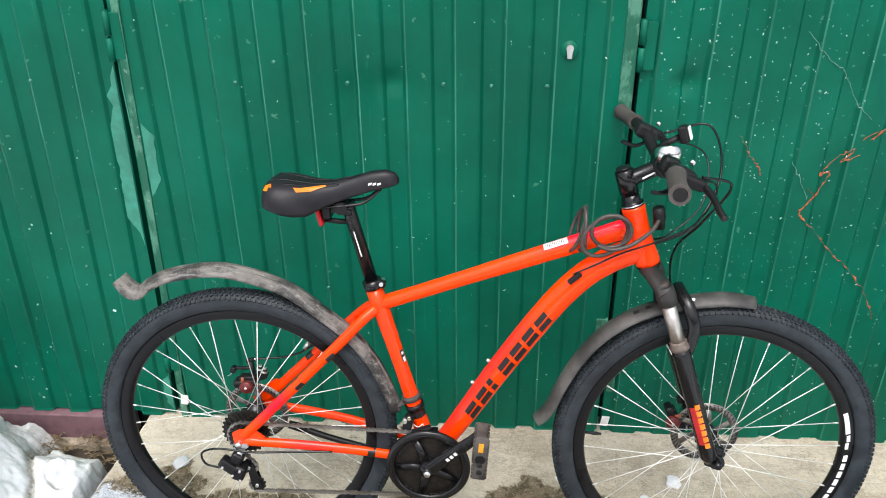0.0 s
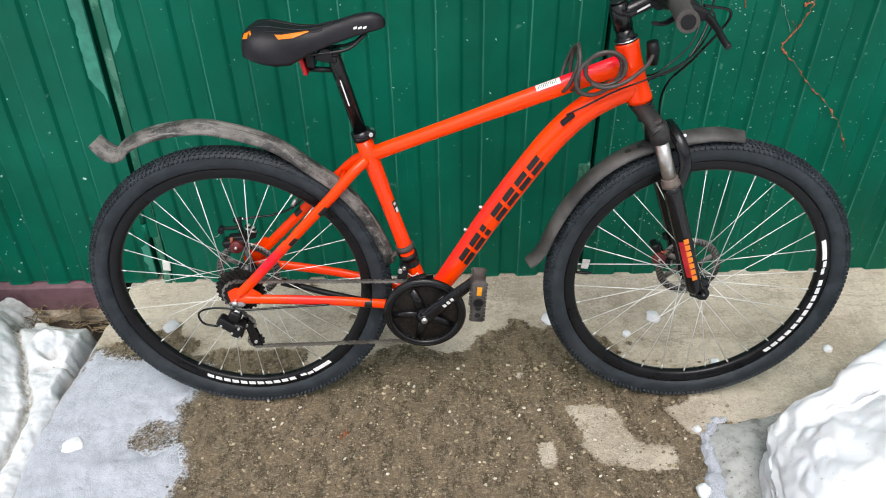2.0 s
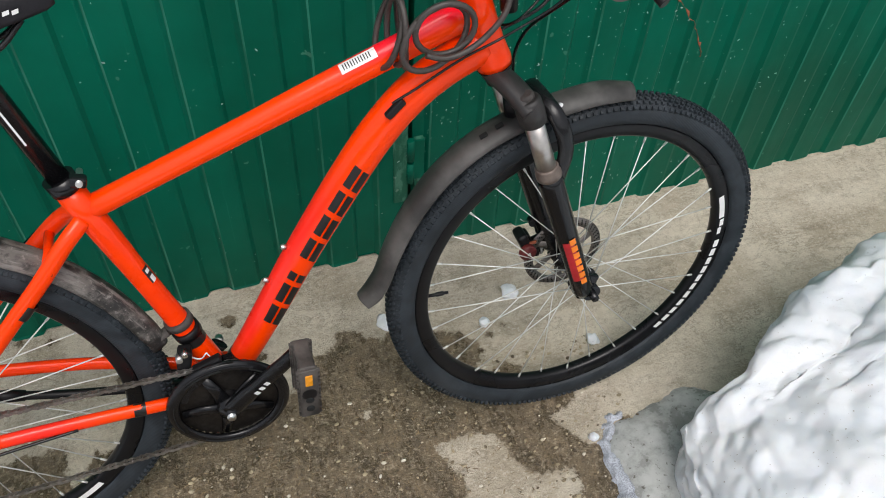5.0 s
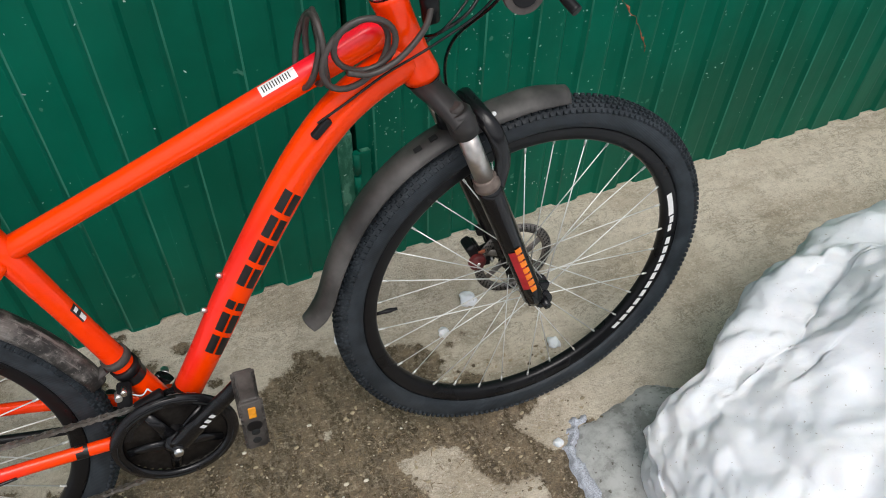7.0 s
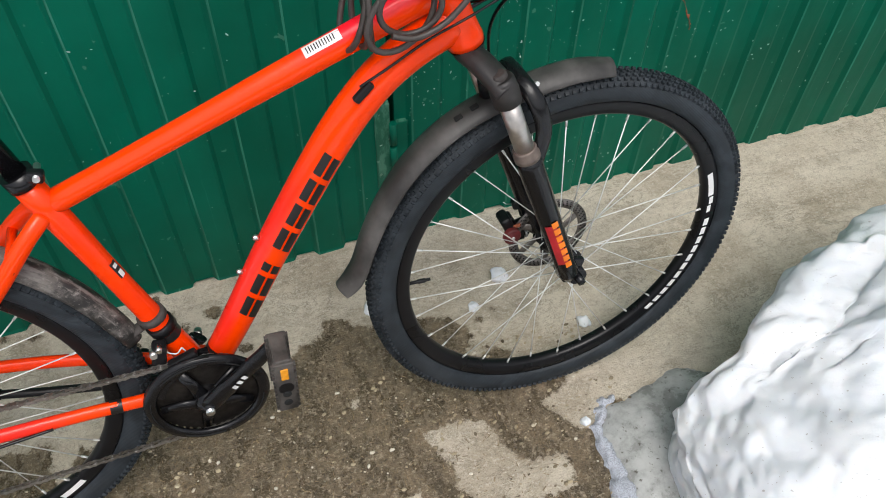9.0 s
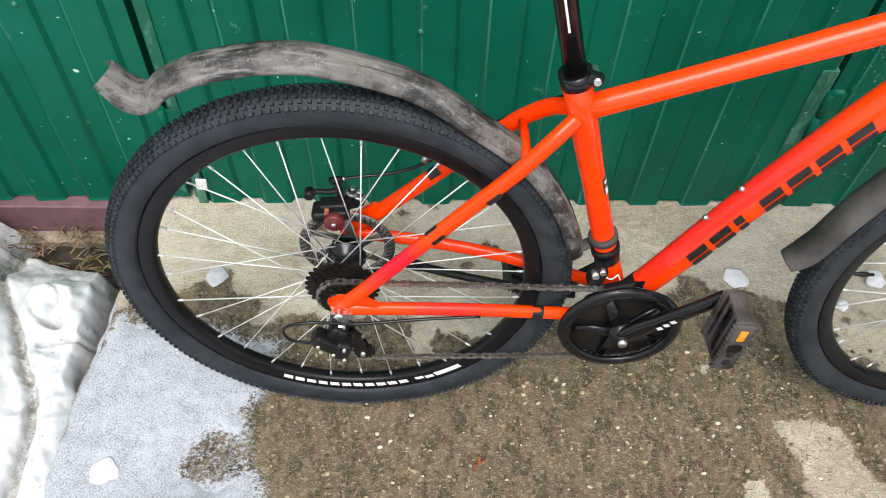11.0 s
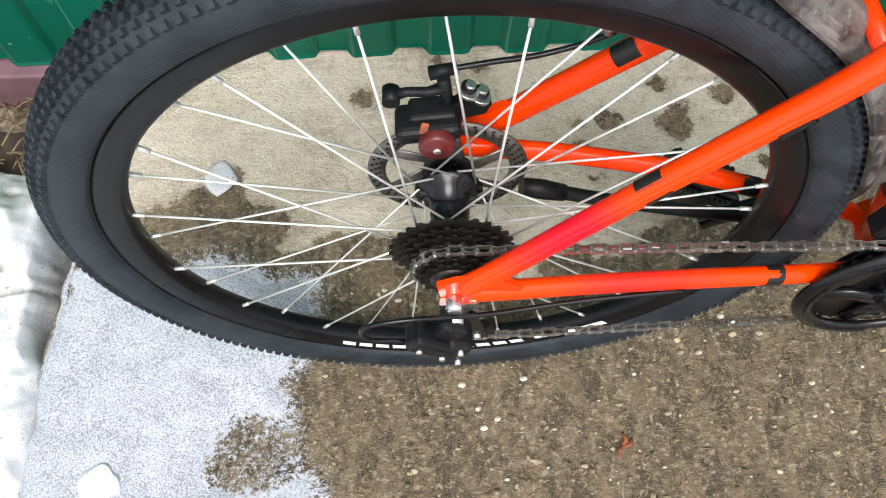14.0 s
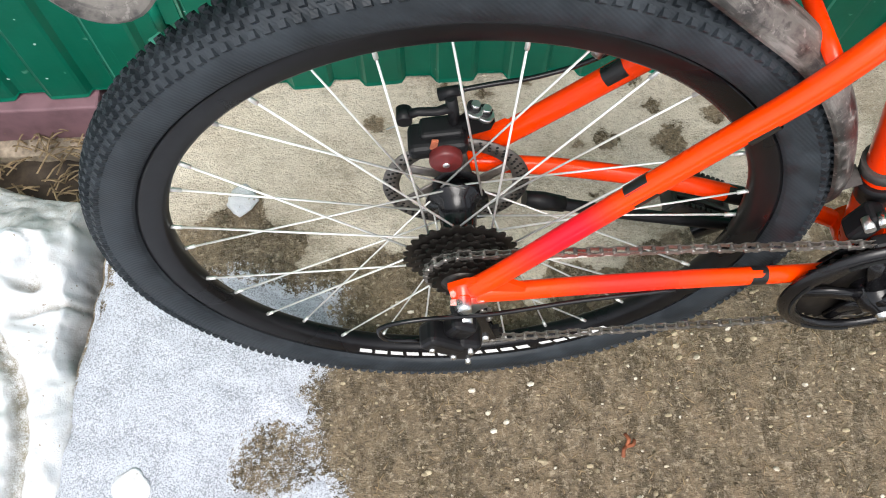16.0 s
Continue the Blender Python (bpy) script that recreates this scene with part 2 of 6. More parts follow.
def make_tyre():
    m = Mat("tyre_rubber", (0.02, 0.02, 0.022), 0.75)
    n1, n2 = m.noise(30, 5, 0.65), m.noise(300, 2)
    c = m.mix(m.ramp(n1, 0.35, 0.7), (0.013, 0.0175, 0.022), (0.031, 0.039, 0.047))
    m.set("Base Color", m.mix(m.ramp(m.noise(7, 3), 0.5, 0.8, 0, 0.35), c, (0.042, 0.044, 0.046)))
    m.set("Specular IOR Level", 0.34)
    m.set("Roughness", m.ramp(n1, 0.3, 0.7, 0.48, 0.68))
    w = m.t.nodes.new("ShaderNodeTexWave")
    w.wave_type, w.bands_direction = "BANDS", "DIAGONAL"
    w.inputs["Scale"].default_value = 140
    m.link(m.coords(), w.inputs["Vector"])
    m.bump(m.math("ADD", m.math("MULTIPLY", w.outputs["Fac"], 0.5), m.math("MULTIPLY", n2, 0.5)), 0.3, 0.001)
    return m.m


def make_muddy():
    m = Mat("muddy_black_plastic", (0.05, 0.045, 0.04), 0.6)
    n1, n2 = m.noise(11, 6, 0.7), m.noise(60, 5, 0.7, m.scaled(0.5, 1, 1))
    f = m.math("ADD", m.math("MULTIPLY", n1, 0.6), m.math("MULTIPLY", n2, 0.4))
    c = m.mix(m.ramp(f, 0.43, 0.56), (0.020, 0.019, 0.018), (0.130, 0.119, 0.108))
    c = m.mix(m.ramp(n2, 0.60, 0.70, 0, 0.7), c, (0.30, 0.285, 0.265))
    c = m.mix(m.math("MULTIPLY", m.attr("mud"), m.ramp(n1, 0.42, 0.66, 0, 0.7)), c, (0.19, 0.175, 0.158))
    c = m.mix(m.ramp(m.noise(170, 3, 0.6), 0.60, 0.68, 0, 0.6), c, (0.26, 0.24, 0.22))
    # streaks that run lengthwise: (arc length, distance from the middle)
    xyz = m.node("ShaderNodeSeparateXYZ")
    m.link(m.coords(), xyz.inputs[0])
    lane = m.node("ShaderNodeCombineXYZ")
    m.link(m.math("MULTIPLY", m.attr("along"), 9.0), lane.inputs[0])
    m.link(m.math("MULTIPLY", xyz.outputs[1], 95.0), lane.inputs[1])
    streak = m.noise(1.0, 5, 0.65, lane.outputs[0], 0.3)
    c = m.mix(m.ramp(m.noise(34, 4, 0.7), 0.56, 0.64, 0, 0.6), c, (0.020, 0.019, 0.018))
    c = m.mix(m.ramp(streak, 0.52, 0.64, 0, 0.75), c, (0.235, 0.222, 0.205))
    m.set("Base Color", m.mix(m.ramp(streak, 0.36, 0.46, 0.8, 0), c, (0.022, 0.021, 0.020)))
    m.set("Roughness", m.ramp(f, 0.4, 0.62, 0.34, 0.85))
    m.bump(n2, 0.4, 0.002)
    return m.m


def make_worn_glint():
    m = Mat("worn_glint_green", (0.02, 0.2, 0.12), 0.35)
    # paler green for rib edges and rivets: highlights and rubbed paint as colour
    n = m.noise(9, 4, 0.7, m.scaled(6, 1, 0.35))
    m.set("Base Color", m.mix(m.ramp(n, 0.40, 0.62), (0.001, 0.095, 0.056), (0.024, 0.19, 0.128)))
    return m.m


GREEN, SCUFF, CONCRETE, WORN_GLINT = make_green(), make_scuffed(), make_concrete(), make_worn_glint()
SNOW, SNOW_GRAIN, ICE = make_snow(), make_snow_grain(), make_ice()
TRODDEN = make_snow("trodden_snow", 0.4, 0.84)
SLUSH = make_snow("grey_slush", 0.5, 0.72)
PAINT, PAINT_DT, PAINT_TT, PAINT_SS, PAINT_CS = (make_paint("orange_lacquer", "none"), make_paint("orange_pink_fade", "upper"),
                                         make_paint("orange_pink_front", "front"), make_paint("orange_pink_seat_stay", "seat_stay"),
                                         make_paint("orange_pink_chain_stay", "chain_stay"))
MINT = plain("rubbed_mint_paint", (0.035, 0.235, 0.165), 0.5, scale=22, vary=0.3, bump=0.1)
TYRE, MUDDY = make_tyre(), make_muddy()
BLACK = plain("black_plastic", (0.008, 0.008, 0.009), 0.42, spec=0.28)
BLACK_GLOSS = plain("black_gloss_paint", (0.007, 0.007, 0.008), 0.2, bump=0.03, spec=0.4)
BLACK_DECAL = plain("black_decal", (0.012, 0.011, 0.011), 0.32, bump=0.02)
RIM_BLACK = plain("black_anodised_rim", (0.006, 0.006, 0.007), 0.30, bump=0.02, spec=0.26)
VINYL = plain("black_vinyl", (0.010, 0.009, 0.012), 0.45, scale=300, spec=0.35, bump=0.25)
GREY_RUBBER = plain("grey_brown_rubber", (0.060, 0.052, 0.048), 0.75, scale=200, bump=0.4)
DULL_BLACK = plain("dusty_black_paint", (0.032, 0.029, 0.028), 0.5)
CHROME = plain("chrome", (0.75, 0.75, 0.74), 0.16, 1.0, bump=0.02, vary=0.08)
STEEL = plain("bright_steel", (0.74, 0.74, 0.72), 0.34, 1.0, vary=0.12)
SPOKE = plain("zinc_spoke", (0.80, 0.80, 0.77), 0.42, 0.55, vary=0.1, bump=0)
DISC = plain("worn_disc_steel", (0.22, 0.20, 0.185), 0.4, 0.85, scale=150)
STANCHION = plain("worn_stanchion_steel", (0.50, 0.47, 0.44), 0.30, 1.0, scale=30, vary=0.35)
SEAL = plain("dusty_brown_seal", (0.17, 0.135, 0.115), 0.5, 0.4, scale=80)
CHAIN = plain("oily_chain_steel", (0.30, 0.285, 0.265), 0.36, 0.85, scale=200)
COG = plain("dirty_sprocket_steel", (0.035, 0.031, 0.028), 0.38, 0.7, scale=120, vary=0.4)
WHITE = plain("white_decal", (0.78, 0.78, 0.77), 0.45, bump=0.02, vary=0.06)
ORANGE_DECAL = plain("orange_decal", (0.85, 0.22, 0.01), 0.4, bump=0.02, vary=0.1)
RED_DECAL = plain("red_decal", (0.42, 0.018, 0.025), 0.35, bump=0.02)
RED_PLASTIC = plain("red_reflector_plastic", (0.38, 0.008, 0.012), 0.2, bump=0.05)
DARK_RED = plain("dark_red_caliper", (0.12, 0.014, 0.014), 0.4)
AMBER = plain("amber_reflector", (0.75, 0.30, 0.02), 0.3, bump=0.1)
PEDAL_GREY = plain("muddy_grey_pedal", (0.062, 0.055, 0.050), 0.55, scale=30, vary=0.8, bump=0.4)
LOCK_GREY = plain("grey_brown_sheath", (0.05, 0.042, 0.038), 0.4, scale=80)
RUST = plain("rust_orange", (0.36, 0.105, 0.05), 0.9, scale=160, vary=0.35)
LEAF = plain("dry_leaf_brown", (0.22, 0.07, 0.03), 0.8, scale=90, vary=0.4)
PALE = plain("pale_flake", (0.42, 0.52, 0.46), 0.8, scale=200, vary=0.4)
SILL_PAINT = plain("mauve_primer", (0.155, 0.085, 0.10), 0.6, scale=30)
WOODEN = plain("weathered_wood", (0.30, 0.25, 0.19), 0.85, scale=90, vary=0.4, bump=0.4)
STRAW = plain("dry_straw", (0.25, 0.185, 0.105), 0.85, scale=90, vary=0.4)
SOIL = plain("wet_soil", (0.045, 0.033, 0.022), 0.85, scale=50, vary=0.5, bump=0.8)


def make_grit():
    m = Mat("mixed_grit", (0.4, 0.35, 0.25), 0.7)
    r = m.node("ShaderNodeNewGeometry").outputs["Random Per Island"]
    c = m.mix(m.ramp(r, 0.0, 0.7), (0.10, 0.075, 0.045), (0.42, 0.35, 0.23))
    m.set("Base Color", m.mix(m.ramp(r, 0.8, 1.0), c, (0.72, 0.68, 0.58)))
    m.bump(m.noise(300, 3), 0.3, 0.001)
    return m.m


PEBBLE = make_grit()
# dark grey of the added walls out of view that block light
BLOCKER = plain("blocker_grey", (0.13, 0.12, 0.11), 0.9, scale=6, vary=0.3)
DUSTY = plain("dusty_black_guard", (0.074, 0.070, 0.066), 0.5, scale=14, vary=0.65, bump=0.15)
# near-black that puts the shade of gaps, slots and holes into colour
GAP_SHADE = plain("gap_shade", (0.006, 0.007, 0.007), 0.9)

# ---- mesh helpers ----


def smooth_path(pts, steps=8):
    """Catmull-Rom through points."""
    P = [np.array(p, float) for p in pts]
    P = [2 * P[0] - P[1]] + P + [2 * P[-1] - P[-2]]
    out = []
    for i in range(1, len(P) - 2):
        for k in range(steps):
            t = k / steps
            out.append(0.5 * (2 * P[i] + (P[i + 1] - P[i - 1]) * t + (2 * P[i - 1] - 5 * P[i] + 4 * P[i + 1] - P[i + 2]) * t * t
                              + (3 * P[i] - P[i - 1] - 3 * P[i + 1] + P[i + 2]) * t ** 3))
    out.append(P[-2])
    return out


def tube(bm, pts, radius, seg=14, closed=False, flat=None, up=(0, 0, 1), cap=True):
    """Sweep a round (or, with flat, oval) section along pts. radius and flat: numbers or one per point (half across `up`, half sideways)."""
    al, si = bm.verts.layers.float.get("along") or bm.verts.layers.float.new("along"), bm.verts.layers.float.get("side") or bm.verts.layers.float.new("side")
    P = [np.array(p, float) for p in pts]
    n = len(P)
    R = radius if hasattr(radius, "__len__") else [radius] * n
    F = R if flat is None else (flat if hasattr(flat, "__len__") else [flat] * n)
    rings = []
    side0 = None
    for i in range(n):
        a, b = P[i - 1 if (i or closed) else 0], P[(i + 1) % n if (i < n - 1 or closed) else n - 1]
        d = b - a
        d = d / (np.linalg.norm(d) + 1e-9)
        if side0 is None:
            u = np.array(up, float)
            if abs(u @ d) > 0.95:
                u = np.array((1.0, 0, 0)) if abs(d[0]) < 0.9 else np.array((0, 1.0, 0))
            s = np.cross(d, u)
        else:
            s = side0 - d * (side0 @ d)
        s = s / (np.linalg.norm(s) + 1e-9)
        side0 = s
        u = np.cross(s, d)
        ring = []
        for k in range(seg):
            c = 2 * math.pi * k / seg
            v = bm.verts.new(P[i] + u * math.cos(c) * R[i] + s * math.sin(c) * F[i])
            v[al], v[si] = i / max(1, n - 1), math.cos(c)
            ring.append(v)
        rings.append(ring)
    for i in range(n if closed else n - 1):
        r0, r1 = rings[i], rings[(i + 1) % n]
        for k in range(seg):
            bm.faces.new((r0[k], r0[(k + 1) % seg], r1[(k + 1) % seg], r1[k])).smooth = True
    if cap and not closed:
        bm.faces.new(rings[0][::-1])
        bm.faces.new(rings[-1])
    return bm


def lathe(bm, prof, centre=(0, 0, 0), seg=48, closed=False):
    """Turn a profile of (radius, y) about the y axis through centre."""
    rings = []
    for k in range(seg):
        a = 2 * math.pi * k / seg
        rings.append([bm.verts.new((centre[0] + r * math.cos(a), centre[1] + y, centre[2] + r * math.sin(a))) for r, y in prof])
    m = len(prof)
    for k in range(seg):
        r0, r1 = rings[k], rings[(k + 1) % seg]
        for j in range(m if closed else m - 1):
            bm.faces.new((r0[j], r0[(j + 1) % m], r1[(j + 1) % m], r1[j])).smooth = True
    return bm


def box(bm, size, m=None, bevel=0.0, segs=2):
    r = bmesh.ops.create_cube(bm, size=1.0, matrix=(m or Matrix()) @ Matrix.Diagonal((*size, 1)))
    if bevel:
        es = list({e for v in r["verts"] for e in v.link_edges})
        bmesh.ops.bevel(bm, geom=es, offset=bevel, segments=segs, affect="EDGES", profile=0.5, clamp_overlap=True)
    return bm


def gear(bm, r0, r1, hole, y, thick, teeth, spokes=False):
    """A toothed ring in the plane across y."""
    n = teeth * 4
    prof = []
    for k in range(n):
        r = r1 if k % 4 in (1, 2) else r0
        a = 2 * math.pi * k / n
        prof.append((r * math.cos(a), r * math.sin(a), hole * math.cos(a), hole * math.sin(a)))
    layers = []
    for yy in (y - thick / 2, y + thick / 2):
        layers.append(([bm.verts.new((p[0], yy, p[1])) for p in prof], [bm.verts.new((p[2], yy, p[3])) for p in prof]))
    (o0, i0), (o1, i1) = layers
    for k in range(n):
        j = (k + 1) % n
        bm.faces.new((o0[k], o0[j], i0[j], i0[k]))
        bm.faces.new((i1[k], i1[j], o1[j], o1[k]))
        bm.faces.new((o0[j], o0[k], o1[k], o1[j]))
        bm.faces.new((i0[k], i0[j], i1[j], i1[k]))
    return bm


def prism(bm, outline, y0, y1):
    """A plate: an outline of (x, z) between two y."""
    a = [bm.verts.new((p[0], y0, p[1])) for p in outline]
    b = [bm.verts.new((p[0], y1, p[1])) for p in outline]
    bm.faces.new(a)
    bm.faces.new(b[::-1])
    for i in range(len(outline)):
        j = (i + 1) % len(outline)
        bm.faces.new((a[j], a[i], b[i], b[j]))
    return bm


def part(name, bm, material, parent=None, label="", normals=True):
    me = bpy.data.meshes.new(name)
    if normals:
        bmesh.ops.recalc_face_normals(bm, faces=bm.faces)
    bm.to_mesh(me)
    bm.free()
    me.materials.append(material)
    ob = new(name, me)
    ob.parent = parent
    if label:
        tagged(ob, label)
    return ob


def share(name, ob, parent, m=None):
    """Another object on the same mesh."""
    o = new(name, ob.data)
    o.parent = parent
    if m is not None:
        o.matrix_basis = m
    return o


def B():
    return bmesh.new()


def from_grid(name, xs, ys, zfun, material, parent=None, attrs=None):
    """A sheet over a grid of x and y with heights zfun(X, Y)."""
    X, Y = np.meshgrid(xs, ys, indexing="ij")
    Z = zfun(X, Y)
    V = np.stack([X, Y, Z], -1).reshape(-1, 3)
    ny = len(ys)
    idx = np.arange(len(xs) * ny).reshape(len(xs), ny)
    Fc = np.stack([idx[:-1, :-1], idx[1:, :-1], idx[1:, 1:], idx[:-1, 1:]], -1).reshape(-1, 4)
    me = bpy.data.meshes.new(name)
    me.from_pydata(V.tolist(), [], Fc.tolist())
    me.polygons.foreach_set("use_smooth", np.ones(len(Fc), bool))
    for k, f in (attrs or {}).items():
        at = me.attributes.new(k, "FLOAT", "POINT")
        at.data.foreach_set("value", f(X, Y).reshape(-1).astype(np.float32))
    me.materials.append(material)
    ob = new(name, me)
    ob.parent = parent
    return ob


def inside(X, Y, poly):
    """Signed distance to a polygon, positive inside."""
    P = np.array(poly, float)
    d = np.full(X.shape, 1e9)
    c = np.zeros(X.shape, bool)
    for i in range(len(P)):
        a, b = P[i], P[(i + 1) % len(P)]
        e = b - a
        t = np.clip(((X - a[0]) * e[0] + (Y - a[1]) * e[1]) / (e @ e + 1e-12), 0, 1)
        d = np.minimum(d, np.hypot(X - a[0] - t * e[0], Y - a[1] - t * e[1]))
        cross = ((a[1] > Y) != (b[1] > Y)) & (X < (b[0] - a[0]) * (Y - a[1]) / (b[1] - a[1] + 1e-12) + a[0])
        c ^= cross
    return np.where(c, d, -d)


def lumps(X, Y, scale, seed=0.0, octaves=4):
    """Fractal noise over a grid, about -1 to 1."""
    f = np.frompyfunc(lambda x, y: noise.fractal(Vector((x * scale + seed, y * scale - seed, seed)), 0.9, 2.1, octaves), 2, 1)
    return f(X, Y).astype(float)


def sstep(a, b, x):
    t = np.clip((x - a) / (b - a), 0, 1)
    return t * t * (3 - 2 * t)


# ---- the ground ----
WALL_Y = 0.512
SLAB_X = -0.575
WET = [(-0.60, 0.20), (-0.50, 0.238), (-0.426, 0.262), (-0.386, 0.272), (-0.365, 0.290), (-0.335, 0.322), (-0.308, 0.318), (-0.296, 0.285), (-0.296, 0.266), (-0.268, 0.260), (-0.236, 0.250), (-0.222, 0.236), (-0.230, 0.212),
       (-0.250, 0.192), (-0.245, 0.178), (-0.222, 0.176), (-0.197, 0.190), (-0.186, 0.204), (-0.155, 0.211), (-0.108, 0.206), (-0.06, 0.198), (0.02, 0.205), (0.075, 0.202), (0.092, 0.185), (0.090, 0.155), (0.098, 0.10), (0.134, 0.10), (0.131, 0.14),
       (0.145, 0.17), (0.20, 0.155), (0.250, 0.150), (0.272, 0.176), (0.298, 0.200), (0.342, 0.212), (0.41, 0.215), (0.47, 0.175), (0.545, 0.180), (0.570, 0.200), (0.578, 0.240), (0.622, 0.262), (0.672, 0.276), (0.684, 0.312), (0.716, 0.308), (0.745, 0.280),
       (0.775, 0.268), (0.800, 0.285), (0.86, 0.262), (0.913, 0.249), (0.962, 0.226), (0.990, 0.165), (0.955, 0.120), (0.985, 0.105), (1.02, 0.120), (1.045, 0.100), (1.05, 0.04), (1.10, 0.02), (1.138, 0.008), (1.123, -0.021), (1.070, -0.040),
       (1.088, -0.095), (1.135, -0.136), (1.165, -0.132), (1.195, -0.10), (1.215, -0.082), (1.245, -0.11), (1.30, -0.30), (1.4, -0.9), (1.2, -1.5), (-0.7, -1.5)]
DRY = [[(0.808, -0.027), (0.90, -0.030), (0.932, -0.044), (0.950, -0.115), (0.978, -0.155), (1.058, -0.163), (1.066, -0.235), (0.978, -0.236), (0.915, -0.215), (0.860, -0.205), (0.832, -0.160), (0.830, -0.105), (0.812, -0.066)],
       [(0.721, -0.152), (0.756, -0.146), (0.760, -0.216), (0.726, -0.222)], [(0.676, 0.085), (0.707, 0.103), (0.713, 0.089), (0.682, 0.072)]]
BLOTS = [(-0.120, 0.433, 0.023), (0.213, 0.336, 0.020), (0.217, 0.374, 0.014), (0.262, 0.377, 0.026), (0.322, 0.496, 0.016), (0.352, 0.443, 0.018), (0.366, 0.368, 0.028), (0.378, 0.392, 0.018), (0.232, 0.280, 0.014),
         (0.133, 0.505, 0.016), (0.067, 0.480, 0.014), (0.504, 0.299, 0.016), (0.162, 0.441, 0.010), (0.45, 0.42, 0.02), (0.0, 0.50, 0.012), (1.02, 0.20, 0.007), (1.06, 0.215, 0.006), (0.97, 0.262, 0.006)]
FROST = [(-0.580, -0.04), (-0.573, 0.043), (-0.562, 0.115), (-0.550, 0.185), (-0.530, 0.222), (-0.50, 0.20), (-0.43, 0.178), (-0.373, 0.174), (-0.334, 0.188), (-0.300, 0.172), (-0.258, 0.152), (-0.20, 0.146), (-0.178, 0.144), (-0.182, 0.098), (-0.190, 0.040),
         (-0.212, 0.005), (-0.234, -0.013), (-0.216, -0.045), (-0.218, -0.085), (-0.205, -0.118), (-0.186, -0.135), (-0.171, -0.17), (-0.16, -0.21), (-0.20, -0.35), (-0.18, -0.6), (-0.25, -1.4), (-0.7, -1.4), (-0.7, 0.0)]
HOLE = [(-0.326, -0.115), (-0.314, -0.078), (-0.278, -0.058), (-0.254, -0.064), (-0.226, -0.088), (-0.232, -0.128), (-0.268, -0.145), (-0.322, -0.138)]


def wet_field(X, Y):
    d = inside(X, Y, WET)
    for p in DRY:
        d = np.minimum(d, -inside(X, Y, p))
    for x, y, r in BLOTS:
        d = np.maximum(d, r - np.hypot(X - x, (Y - y) * 1.2))
    return np.clip(d, -0.2, 0.2)


def frost_field(X, Y):
    return np.clip(np.minimum(inside(X, Y, FROST), np.maximum(-inside(X, Y, HOLE), -0.004)), -0.2, 0.2)


def slab_top(X, Y):
    z = 0.0018 * lumps(X, Y, 9.0, 3.1, 4)
    return z - 0.010 * sstep(SLAB_X + 0.03, SLAB_X, X)


slab = from_grid("concrete_apron", np.concatenate([np.arange(SLAB_X, 1.9, 0.010), np.arange(1.9, 4.6, 0.04)]), np.concatenate([np.arange(-1.4, -0.6, 0.03), np.arange(-0.6, 0.62, 0.010)]), slab_top, CONCRETE,
                 attrs={"wet": wet_field, "frost": frost_field})
tagged(slab, "stained grey concrete apron, wet brown in the middle", "pavement", kind="structure")
def jag(ob, x0):
    """Break the straight edge of a sheet at x0."""
    for v in ob.data.vertices:
        k = max(0.0, 1 - (v.co.x - x0) / 0.06)
        v.co.x += k * (0.13 * min(0.4, max(0.0, v.co.y)) + 0.016 * noise.noise((v.co.y * 5, 3, 1)) + 0.006 * noise.noise((v.co.y * 31, 3, 1)))


jag(slab, SLAB_X)
bm = B()
edge = [(SLAB_X, -1.4 + i * 0.02) for i in range(101)]
ra = [bm.verts.new((x + 0.004 + 0.13 * min(0.4, max(0.0, y)) + 0.016 * noise.noise((y * 5, 3, 1)) + 0.006 * noise.noise((y * 31, 3, 1)), y, -0.009)) for x, y in edge]
rb = [bm.verts.new((x - 0.012 + 0.13 * min(0.4, max(0.0, y)) + 0.008 * noise.noise((y * 9, 2, 1)), y, -0.16)) for x, y in edge]
for i in range(100):
    bm.faces.new((ra[i], ra[i + 1], rb[i + 1], rb[i]))
part("slab_edge", bm, SOIL, slab)

_g = np.concatenate([np.linspace(-60, -3, 16), np.arange(-2.6, 5.0, 0.2), np.linspace(6, 60, 16)])
ground = from_grid("ground", _g, _g, lambda X, Y: -0.17 + 0.02 * lumps(X, Y, 0.8, 5.0, 3), SNOW)
tagged(ground, "snow-covered yard ground round the concrete apron", "ground", kind="structure")


def patch_z(X, Y):
    f = frost_field(X, Y) + 0.014 * lumps(X, Y, 22, 8.0, 5)
    lump = 0.012 * np.exp(-((X + 0.33) ** 2 / 0.004 + (Y + 0.20) ** 2 / 0.0006))
    return -0.004 + 0.010 * sstep(-0.004, 0.045, f) + (0.0025 * lumps(X, Y, 40, 2.0, 3) + lump) * sstep(0.02, 0.08, f) - 0.008 * sstep(SLAB_X + 0.012, SLAB_X, X)


snow_patch = from_grid("snow_patch", np.arange(SLAB_X + 0.002, -0.10, 0.006), np.arange(-1.3, 0.24, 0.006), patch_z, SNOW_GRAIN)
jag(snow_patch, SLAB_X)
tagged(snow_patch, "thin layer of grainy melting snow on the concrete", "snow")

